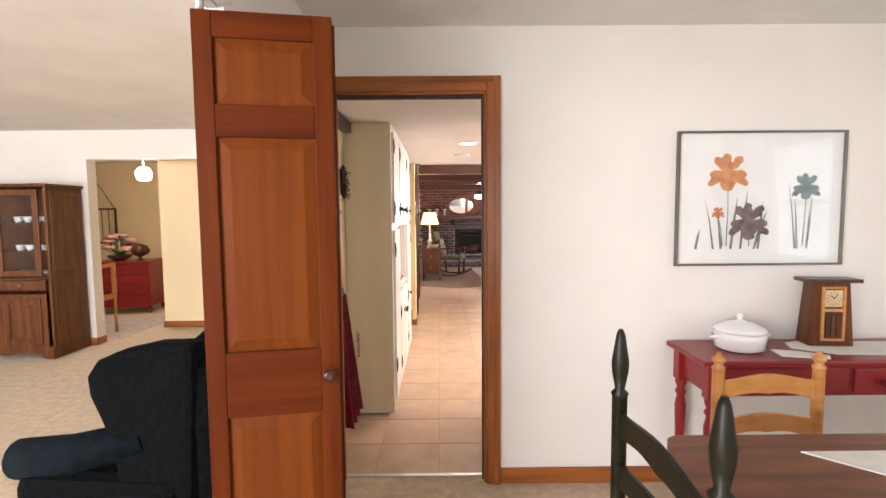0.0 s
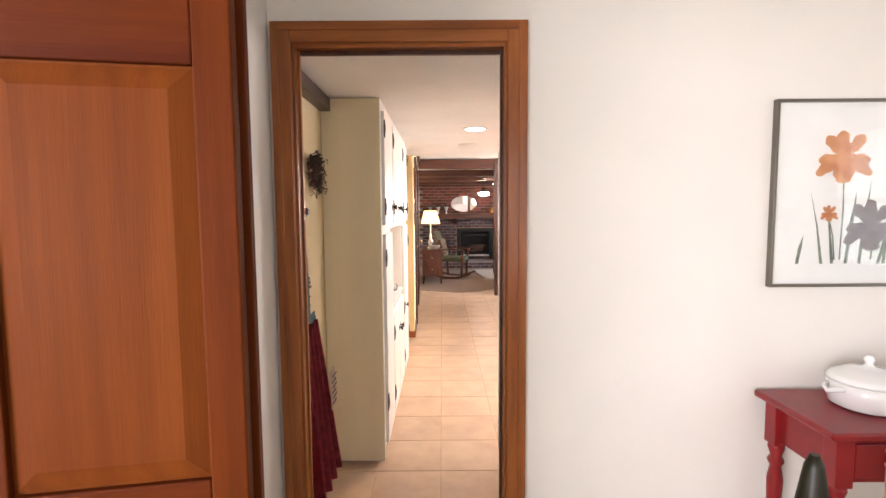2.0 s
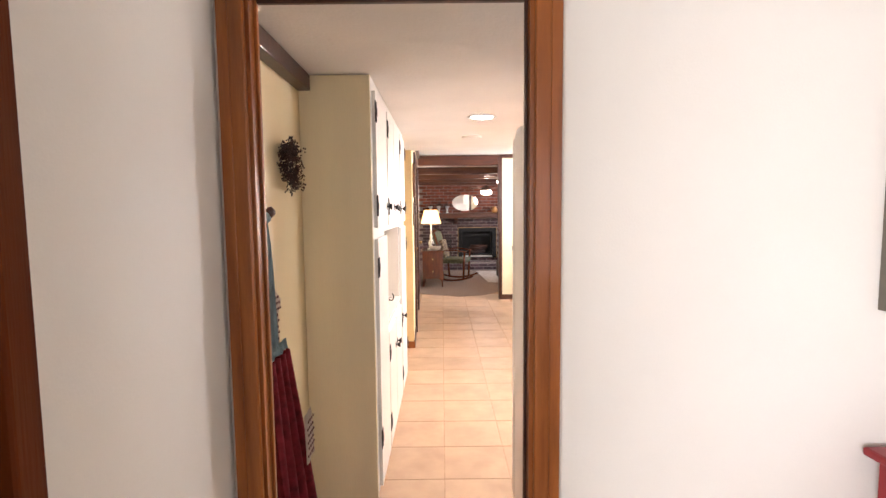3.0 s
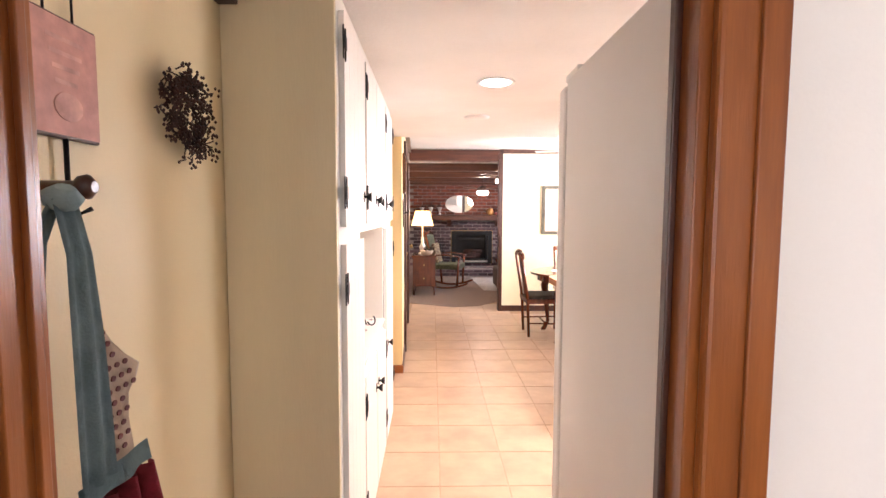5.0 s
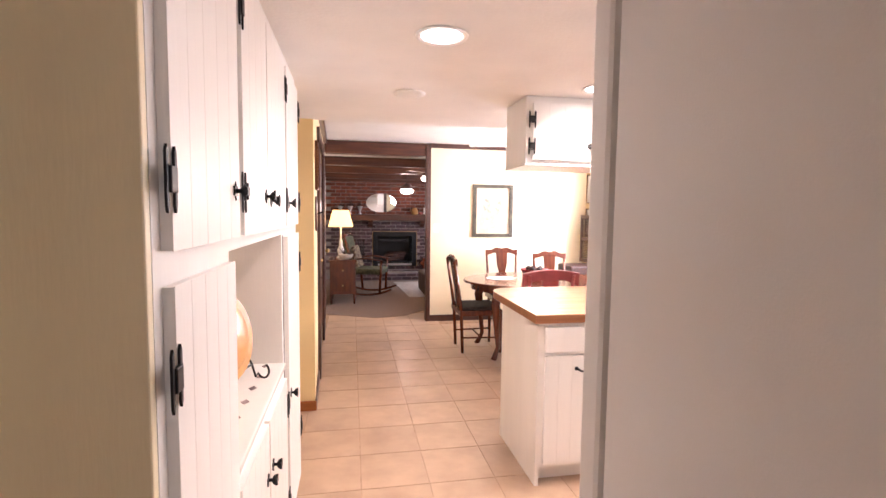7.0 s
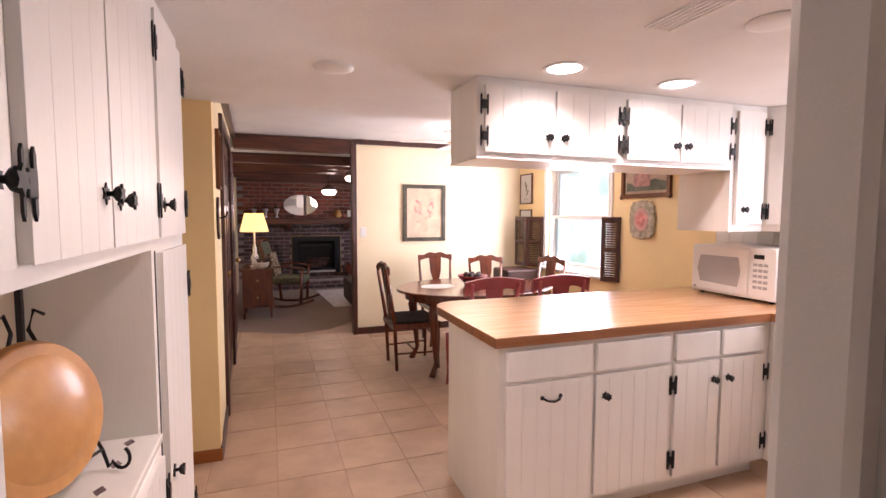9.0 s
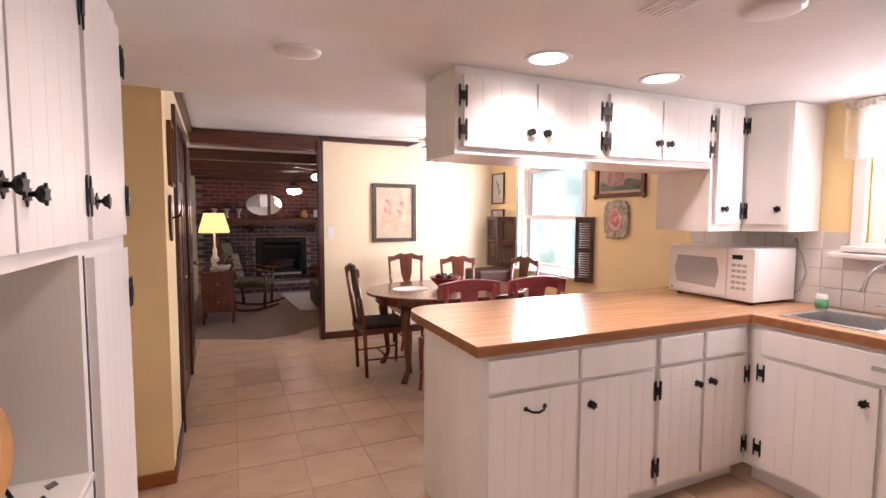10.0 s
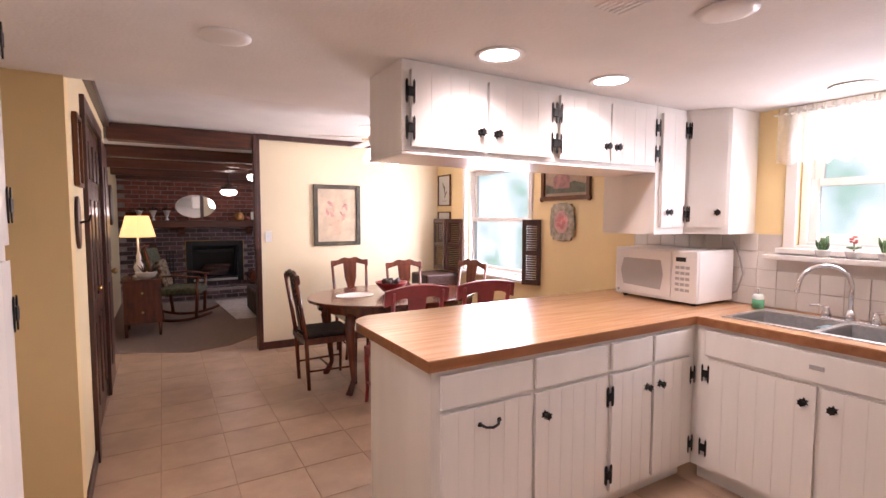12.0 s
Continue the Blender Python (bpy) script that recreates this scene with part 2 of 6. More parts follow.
def box(bm, x0, x1, y0, y1, z0, z1, bev=0.0, m=None):
    r = bmesh.ops.create_cube(bm, size=1)
    v = r["verts"]
    bmesh.ops.scale(bm, vec=(x1 - x0, y1 - y0, z1 - z0), verts=v)
    bmesh.ops.translate(bm, vec=((x0 + x1) / 2, (y0 + y1) / 2, (z0 + z1) / 2), verts=v)
    if bev:
        es = list({e for q in v for e in q.link_edges})
        g = bmesh.ops.bevel(bm, geom=es, offset=bev, segments=2, affect="EDGES", profile=0.5)
        v = list({q for f in g["faces"] for q in f.verts} | {q for q in v if q.is_valid})
    if m is not None:
        bmesh.ops.transform(bm, matrix=m, verts=v)
    return bm


def B(*a, **k):
    return box(bmesh.new(), *a, **k)


def quad(a, b, c, d):
    """A sheet of glass."""
    bm = bmesh.new()
    bm.faces.new([bm.verts.new(p) for p in (a, b, c, d)])
    return bm


def lathe(profile, n=20, bm=None, m=None):
    """A turned shape: (radius, height) pairs round z."""
    bm = bm or bmesh.new()
    rings, allv = [], []
    for r, z in profile:
        ring = [bm.verts.new((r * math.cos(2 * math.pi * i / n), r * math.sin(2 * math.pi * i / n), z)) for i in range(n)]
        rings.append(ring)
        allv += ring
    for a, b in zip(rings, rings[1:]):
        for i in range(n):
            f = bm.faces.new((a[i], a[(i + 1) % n], b[(i + 1) % n], b[i]))
            f.smooth = True
    bm.faces.new(rings[0][::-1])
    bm.faces.new(rings[-1])
    if m is not None:
        bmesh.ops.transform(bm, matrix=m, verts=allv)
    return bm


def tube(pts, r, n=8, bm=None, flat=1.0):
    """A rod along points; r may be one radius or a list."""
    bm = bm or bmesh.new()
    pts = [Vector(p) for p in pts]
    rs = r if isinstance(r, (list, tuple)) else [r] * len(pts)
    rings, up = [], Vector((0.13, 0.07, 1)).normalized()
    for i, p in enumerate(pts):
        d = (pts[min(i + 1, len(pts) - 1)] - pts[max(i - 1, 0)]).normalized()
        if abs(d.dot(up)) > 0.95:
            up = Vector((1, 0.1, 0.05)).normalized()
        a = d.cross(up).normalized()
        b = a.cross(d)
        rings.append([bm.verts.new(p + rs[i] * (a * math.cos(2 * math.pi * k / n) + b * flat * math.sin(2 * math.pi * k / n))) for k in range(n)])
    for q, w in zip(rings, rings[1:]):
        for k in range(n):
            f = bm.faces.new((q[k], q[(k + 1) % n], w[(k + 1) % n], w[k]))
            f.smooth = True
    bm.faces.new(rings[0][::-1])
    bm.faces.new(rings[-1])
    return bm


def plate_shape(outline, t0, t1, axis="y", bm=None, bev=0.0):
    """A flat shape given by its outline, with thickness along an axis."""
    bm = bm or bmesh.new()
    def at(u, v, w):
        return {"y": (u, w, v), "x": (w, u, v), "z": (u, v, w)}[axis]
    a = [bm.verts.new(at(u, v, t0)) for u, v in outline]
    b = [bm.verts.new(at(u, v, t1)) for u, v in outline]
    n = len(a)
    fs = [bm.faces.new(a), bm.faces.new(b[::-1])]
    for i in range(n):
        fs.append(bm.faces.new((a[i], b[i], b[(i + 1) % n], a[(i + 1) % n])))
    bmesh.ops.recalc_face_normals(bm, faces=fs)
    if bev:
        es = [e for e in fs[1].edges] + [e for e in fs[0].edges]
        bmesh.ops.bevel(bm, geom=es, offset=bev, segments=2, affect="EDGES", profile=0.5)
    return bm


def ellipse(cx, cy, rx, ry, n=28, turn=0.0):
    c, s = math.cos(turn), math.sin(turn)
    return [(cx + rx * math.cos(t) * c - ry * math.sin(t) * s, cy + rx * math.cos(t) * s + ry * math.sin(t) * c) for t in (2 * math.pi * i / n for i in range(n))]


def part(name, bm, material, parent=None, label="", m=None):
    if isinstance(bm, bmesh.types.BMesh):
        me = bpy.data.meshes.new(name)
        bm.to_mesh(me)
        bm.free()
    else:
        me = bm
    if material and not me.materials:
        me.materials.append(material)
    ob = new(name, me)
    ob.parent = parent
    if m is not None:
        ob.matrix_basis = m
    if label:
        ob["label"] = label
    return ob


def thing(name, label, category, m=None, group=""):
    ob = new(name)
    ob.empty_display_size = 0.1
    if m is not None:
        ob.matrix_basis = m
    return tagged(ob, label, category, group)


def solid(name, bm, material, label="", m=None):
    """A piece of the setting."""
    return tagged(part(name, bm, material, None, "", m), label, "", "", "structure")


def walls_bm(pieces):
    bm = bmesh.new()
    for p in pieces:
        box(bm, *p)
    return bm


def frame_bm(x0, x1, z0, z1, w, t0, t1, axis="y", bev=0.004):
    """A mitre-less rectangular frame in a plane across the axis."""
    bm = bmesh.new()
    for a in ((x0, x0 + w, z0, z1), (x1 - w, x1, z0, z1), (x0 + w, x1 - w, z0, z0 + w), (x0 + w, x1 - w, z1 - w, z1)):
        if axis == "y":
            box(bm, a[0], a[1], t0, t1, a[2], a[3], bev)
        else:
            box(bm, t0, t1, a[0], a[1], a[2], a[3], bev)
    return bm

# ---- large structure ----
FRONT_H, KIT_H, DIN_H = 2.36, 2.06, 2.31
DY0, DY1 = 2.32, 2.388            # the wall between front room and kitchen
EX = 3.40                        # inner face of the east wall
BASEW = OAKH

solid("wall_north", walls_bm([(-0.42, -0.25, DY0, DY1, 0, FRONT_H), (0.54, EX, DY0, DY1, 0, FRONT_H), (-0.25, 0.54, DY0, DY1, 2.05, FRONT_H)]), WHITE_WALL, "off-white painted dining room wall")
solid("wall_stub", walls_bm([(-0.385, -0.325, 1.31, DY0, 0, FRONT_H), (-0.42, -0.30, -3.2, 1.31, 2.06, FRONT_H)]), WHITE_WALL, "off-white wall with a wide opening to the living room")
# east wall with three windows
WIN = [("window_1", 6.85, 7.97, 0.83, 2.0), ("window_2", 3.65, 4.58, 1.27, 2.0), ("window_3", 0.15, 0.95, 0.95, 2.05)]
pieces = [(EX, EX + 0.14, DY1, 3.65, 0, 2.4), (EX, EX + 0.14, 4.58, 5.75, 0, 2.4), (EX, EX + 0.14, 3.65, 4.58, 0, 1.27), (EX, EX + 0.14, 3.65, 4.58, 2.0, 2.4)]
solid("wall_east_kitchen", walls_bm(pieces), YELLOW_WALL, "yellow painted kitchen wall")
pieces = [(EX, EX + 0.14, 5.75, 6.85, 0, 2.4), (EX, EX + 0.14, 7.97, 8.66, 0, 2.4), (EX, EX + 0.14, 6.85, 7.97, 0, 0.83), (EX, EX + 0.14, 6.85, 7.97, 2.0, 2.4)]
solid("wall_east_breakfast", walls_bm(pieces), YELLOW_WALL, "yellow painted breakfast room wall")
pieces = [(EX, EX + 0.14, -3.2, 0.15, 0, 2.4), (EX, EX + 0.14, 0.95, DY1, 0, 2.4), (EX, EX + 0.14, 0.15, 0.95, 0, 0.95), (EX, EX + 0.14, 0.15, 0.95, 2.05, 2.4)]
solid("wall_east_front", walls_bm(pieces), WHITE_WALL, "off-white painted dining room wall")
# south wall behind the walker, unseen, with two wide openings added for light
solid("wall_south", walls_bm([(-6.5, -4.8, -3.3, -3.16, 0, 2.4), (-1.6, 0.0, -3.3, -3.16, 0, 2.4), (2.6, EX + 0.14, -3.3, -3.16, 0, 2.4), (-4.8, -1.6, -3.3, -3.16, 0, 0.5),
                            (0, 2.6, -3.3, -3.16, 0, 0.5), (-4.8, -1.6, -3.3, -3.16, 2.2, 2.4), (0, 2.6, -3.3, -3.16, 2.2, 2.4)]), WHITE_WALL, "off-white unseen front wall with wide openings added for light")
solid("wall_west", walls_bm([(-6.6, -6.5, -3.3, 9.0, 0, 2.4)]), WHITE_WALL, "off-white living room wall")
# living room far wall with a cased-free opening
solid("wall_living", walls_bm([(-6.5, -3.54, 5.14, 5.28, 0, FRONT_H), (-1.9, -0.42, 5.14, 5.28, 0, FRONT_H), (-3.54, -1.9, 5.14, 5.28, 2.05, FRONT_H)]), WHITE_WALL, "off-white living room wall with an opening")
solid("wall_divider", walls_bm([(-0.47, -0.362, DY1, 5.14, 0, 2.4)]), CREAM_WALL, "cream painted wall with a coat peg")
solid("wall_entry", walls_bm([(-3.26, -1.5, 5.98, 6.10, 0, 2.3)]), CREAM_WALL, "cream painted entry wall")
solid("wall_entry_back", walls_bm([(-6.5, -1.5, 8.4, 8.5, 0, 2.4), (-1.6, -1.5, 5.28, 8.4, 0, 2.4)]), CREAM_WALL, "cream painted entry wall")
solid("wall_hall_end", walls_bm([(-1.5, -1.4, 5.28, 6.0, 0, 2.4)]), YELLOW_WALL, "yellow hall wall")
# wall left of the breakfast room and family room
solid("wall_stub_yellow", walls_bm([(-1.5, -0.028, 5.955, 6.06, 0, 2.4)]), YELLOW_WALL, "yellow painted wall end")
SKEW = Matrix.Translation((-0.03, 5.955, 0)) @ Matrix.Rotation(radians(1.7), 4, "Z") @ Matrix.Translation((0.012, -5.955, 0))
solid("wall_closet", walls_bm([(-0.13, -0.012, 6.06, 6.66, 0, 2.4), (-0.13, -0.012, 7.9, 8.66, 0, 2.4), (-0.13, -0.012, 6.66, 7.9, 2.06, 2.4), (-0.6, -0.5, 6.06, 8.66, 0, 2.4)]), CREAM_WALL, "cream painted wall with a dark closet door", SKEW)
solid("wall_family_west", walls_bm([(-0.42, -0.30, 8.76, 12.9, 0, 2.5)]), CREAM_WALL, "cream painted family room wall")
solid("wall_breakfast", walls_bm([(1.205, EX, 8.655, 8.76, 0, 2.4), (-0.42, 1.205, 8.655, 8.76, 2.32, 2.45)]), LIT_YELLOW_WALL, "yellow wall beside the family room, window light in its paler colour")
solid("wall_family_east", walls_bm([(3.4, 3.54, 8.66, 9.6, 0, 2.5), (3.4, 3.54, 11.4, 12.9, 0, 2.5), (3.4, 3.54, 9.6, 11.4, 0, 0.8), (3.4, 3.54, 9.6, 11.4, 2.1, 2.5)]), CREAM_WALL, "cream painted family room wall")

solid("floor_carpet", B(-6.5, EX, -3.2, 2.385, -0.1, 0.0), CARPET, "beige cut-pile carpet")
solid("floor_carpet_living", walls_bm([(-6.5, -0.47, 2.385, 5.5, -0.1, 0.0), (-6.5, -1.5, 5.5, 8.4, -0.1, -0.002)]), CARPET, "beige cut-pile carpet in the living room")
solid("floor_family", B(-0.4, 3.5, 9.35, 12.9, -0.1, 0.004), BCARPET, "brown family room carpet")
bm = plate_shape([(-0.3, 9.35), (1.25, 9.35), (0.95, 9.02), (0.55, 8.92)], -0.05, 0.006, "z")
solid("floor_family_edge", bm, BCARPET, "cut corner of the brown carpet")
solid("floor_kitchen", walls_bm([(-0.47, EX, 2.385, 9.35, -0.1, 0.001), (-1.5, -0.47, 5.28, 5.96, -0.1, 0.001)]), GROUT, "kitchen floor with large beige tiles")
KFLOOR = bpy.data.objects["floor_kitchen"]

solid("ceiling_front", walls_bm([(-6.5, EX, -3.2, DY0, FRONT_H, 2.45), (-6.5, -0.47, DY0, 8.4, FRONT_H, 2.45)]), CEIL, "white textured ceiling")
solid("ceiling_kitchen", walls_bm([(-0.372, EX, DY1, 5.99, KIT_H, 2.45), (-1.5, -0.372, 5.28, 5.955, KIT_H, 2.45)]), CEIL, "low white kitchen ceiling")
solid("ceiling_breakfast", B(-0.16, EX, 5.99, 8.655, DIN_H, 2.45), CEIL, "white breakfast room ceiling")
solid("ceiling_family", B(-0.3, 3.4, 8.76, 12.9, 2.17, 2.45), CEIL, "white family room ceiling between beams")
solid("ground", B(-60, 60, -60, 60, -0.4, -0.3), LEAF, "green garden lawn")
# Self-lit panel: its emission stands in for sunlight on the garden.
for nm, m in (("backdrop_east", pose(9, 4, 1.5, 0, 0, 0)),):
    solid(nm, B(0, 0.05, -14, 30, -1.7, 9), GARDEN_GLOW, "glowing garden backdrop, sunlight put in as emission", m)

# baseboards
for nm, p in (("baseboard_front", (0.604, EX, DY0 - 0.014, DY0, 0, 0.085)), ("baseboard_stub", (-0.325, -0.313, 1.31, DY0, 0, 0.085)),
              ("baseboard_living", (-3.95, -3.53, 5.126, 5.14, 0, 0.085)), ("baseboard_jamb", (-3.54, -3.526, 5.14, 5.28, 0, 0.085)), ("baseboard_entry", (-3.274, -1.6, 5.966, 5.98, 0, 0.08)),
              ("baseboard_entry_back", (-6.4, -1.6, 8.386, 8.40, 0, 0.08)), ("baseboard_divider", (-0.362, -0.35, DY1, 3.2, 0, 0.085)),
              ("baseboard_yellow", (-1.4, -0.018, 5.942, 5.955, 0, 0.075))):
    solid(nm, B(*p, bev=0.004), BASEW, "stained wood baseboard")
for nm, p in (("baseboard_breakfast", (1.22, EX, 8.64, 8.655, 0, 0.085)), ("baseboard_closet", (-0.012, 0.001, 5.956, 6.60, 0, 0.085)),
              ("trim_breakfast", (1.23, EX, 8.61, 8.655, 2.255, 2.31)), ("trim_closet_crown", (-0.012, 0.035, 6.06, 8.60, 2.25, 2.308)),
              ("trim_post", (1.185, 1.235, 8.63, 8.77, 0, 2.31)), ("trim_hall_crown", (-0.362, -0.305, DY1 + 0.003, 3.195, 1.985, 2.055))):
    solid(nm, B(*p, bev=0.004), DARKW, "dark stained wood trim", SKEW if "closet" in nm else None)
solid("trim_half_post", B(1.165, 1.20, 8.60, 8.66, 1.1, 2.255, bev=0.003), DARKW, "dark stained wood trim")

# doorway casing and jamb
casing = thing("door_1", "stained oak casing round the open kitchen doorway", "door frame")
casing["kind"] = "structure"
# Darker wood on the right and head stops puts shade into their colour.
for nm, p, mt in (("jamb", (-0.25, -0.231, DY0, DY1, 0, 2.05), OAK), ("jamb", (0.521, 0.54, DY0, DY1, 0, 2.05), OAK), ("head", (-0.231, 0.521, DY0, DY1, 2.031, 2.05), OAKH),
                  ("stop", (-0.231, -0.222, 2.355, 2.370, 0, 2.031), OAK), ("stop", (0.512, 0.521, 2.355, 2.370, 0, 2.031), DARKW), ("stop", (-0.222, 0.512, 2.355, 2.370, 2.015, 2.031), DARKW)):
    part(nm, B(*p, bev=0.002), mt, casing)
for y0, s in ((DY0, -1),):
    for x0, x1, q in ((-0.31, -0.24, 0), (0.533, 0.604, 1)):
        a = sorted((y0, y0 + s * 0.018))
        bm = B(x0, x1, a[0], a[1], 0, 2.115, bev=0.005)
        o = sorted((y0 + s * 0.018, y0 + s * 0.024))
        if q:
            box(bm, x1 - 0.03, x1, o[0], o[1], 0, 2.115, 0.002)
        else:
            box(bm, x0, x0 + 0.03, o[0], o[1], 0, 2.115, 0.002)
        part("casing", bm, OAK, casing)
    a = sorted((y0, y0 + s * 0.0175))
    if s < 0:
        bm = B(-0.243, 0.533, a[0], a[1], 2.044, 2.115, bev=0.005)
        box(bm, -0.29, 0.573, y0 - 0.024, y0 - 0.018, 2.085, 2.115, 0.002)
        part("head_casing", bm, OAKH, casing)
part("threshold", B(-0.231, 0.521, 2.384, 2.410, 0.0, 0.008, bev=0.003), STEEL, casing, "thin metal carpet strip")

# opening trim and track of the folding doors
track = thing("folding_door_track", "painted track under the living room header", "door track")
part("track", B(-0.38, -0.34, -3.0, 1.30, 2.035, 2.06), PLASG, track)
solid("trim_header", B(-0.426, -0.294, -3.15, 1.31, 2.045, 2.0595), WHITE_WALL, "painted underside of the header")


def window(name, y0, y1, z0, z1, label):
    w = thing(name, label, "window", pose(EX, y0, z0))
    w["kind"] = "structure"
    a, h = y1 - y0, z1 - z0
    part("casing", frame_bm(-0.055, a + 0.055, -0.04, h + 0.055, 0.06, -0.018, -0.002, "x"), CAB, w)
    part("sill", B(-0.07, 0.10, -0.07, a + 0.07, -0.03, 0.0, bev=0.004), CAB, w)
    fr = part("window_frame", frame_bm(0.005, a - 0.005, 0.002, h - 0.005, 0.035, 0.03, 0.13, "x"), CAB, w)
    for nm, zz0, zz1, xx in (("lower_sash", 0.036, h / 2 + 0.02, 0.05), ("upper_sash", h / 2 - 0.02, h - 0.04, 0.09)):
        sash = part(nm, frame_bm(0.04, a - 0.04, zz0, zz1, 0.042, xx, xx + 0.035, "x"), CAB, w)
        g = part("pane", quad((xx + 0.016, a - 0.08, zz0 + 0.04), (xx + 0.016, 0.08, zz0 + 0.04), (xx + 0.016, 0.08, zz1 - 0.04), (xx + 0.016, a - 0.08, zz1 - 0.04)), GLASS, sash)
        g.visible_shadow = False
    return w


for nm, y0, y1, z0, z1 in WIN:
    window(nm, y0, y1, z0, z1, "white double-hung sash window, glowing garden backdrop outside")

# beams of the family room
beams = [(8.62, 8.79, 2.15, 2.30)] + [(y, y + 0.13, 2.055, 2.17) for y in (9.18, 10.45, 11.72, 12.63)]
for i, (y0, y1, z0, z1) in enumerate(beams):
    b = tagged(part("ceiling_beam", B(-0.30 if i else -0.09, 3.39 if i else 1.19, y0, y1, z0, z1, bev=0.008), BEAMW), "dark stained ceiling beam of the family room", "beam", "family room beams")

# ---- cabinet hardware and fronts ----


def star_knob_mesh():
    bm = bmesh.new()
    pts = [((0.021 if i % 2 else 0.012) * math.cos(math.pi * i / 6), (0.021 if i % 2 else 0.012) * math.sin(math.pi * i / 6)) for i in range(12)]
    plate_shape(pts, -0.003, 0, "y", bm)
    lathe([(0.005, 0), (0.005, 0.012), (0.013, 0.017), (0.016, 0.023), (0.010, 0.028)], 10, bm, pose(0, 0, 0, 90, 0, 0))
    plate_shape([(u * 0.9, v * 0.9) for u, v in pts], -0.029, -0.024, "y", bm)
    me = bpy.data.meshes.new("knob")
    bm.to_mesh(me)
    bm.free()
    me.materials.append(IRON)
    return me


def hinge_mesh():
    bm = bmesh.new()
    for s in (-1, 1):
        plate_shape([(s * 0.016 + u, v) for u, v in ((-0.004, -0.038), (0, -0.048), (0.004, -0.038), (0.0045, 0.038), (0, 0.048), (-0.0045, 0.038))], -0.004, 0, "y", bm)
    box(bm, -0.013, 0.013, -0.008, 0.0, -0.019, 0.019, 0.002)
    me = bpy.data.meshes.new("hinge")
    bm.to_mesh(me)
    bm.free()
    me.materials.append(IRON)
    return me


KNOB, HINGE = star_knob_mesh(), hinge_mesh()


def bead_front(parent, name, x0, x1, z0, z1, boards=0, knob=None, hinges=None, pull=None, t=0.018):
    """A lipped front in the plane y=0, facing -y. boards: beadboard strips; knob: (x, z); hinges: x and heights."""
    bm = bmesh.new()
    if boards:
        w = (x1 - x0) / boards
        box(bm, x0 + 0.002, x1 - 0.002, -0.0160, 0, z0 + 0.002, z1 - 0.002)
    else:
        box(bm, x0, x1, -t, 0, z0, z1, 0.006)
    d = part(name, bm, CAB, parent)
    if boards:
        me = bpy.data.meshes.new("board")
        q = B(0.0003, w - 0.0003, -t, -0.0162, z0, z1, bev=0.0010)
        q.to_mesh(me)
        q.free()
        me.materials.append(CAB)
        for i in range(boards):
            part("board", me, None, d, "", pose(x0 + i * w, 0, 0))
    if knob:
        part("knob", KNOB, None, d, "black iron star-shaped knob", pose(knob[0], -t, knob[1]))
    if hinges:
        for z in hinges[1]:
            part("hinge", HINGE, None, d, "black iron H hinge", pose(hinges[0], -t - 0.001, z))
    if pull:
        x, z = pull
        bm = tube([(x - 0.045, -t, z), (x - 0.03, -t - 0.02, z - 0.008), (x, -t - 0.026, z - 0.012), (x + 0.03, -t - 0.02, z - 0.008), (x + 0.045, -t, z)], [0.007, 0.005, 0.006, 0.005, 0.007], 8)
        for s in (-1, 1):
            lathe([(0.011, 0), (0.009, 0.005), (0.003, 0.008)], 8, bm, pose(x + s * 0.047, -t, z, 90, 0, 0))
        part("pull", bm, IRON, d, "black iron arched pull")
    return d


# ---- kitchen: pantry wall ----
PY0, PY1, PX = 3.06, 4.96, -0.040


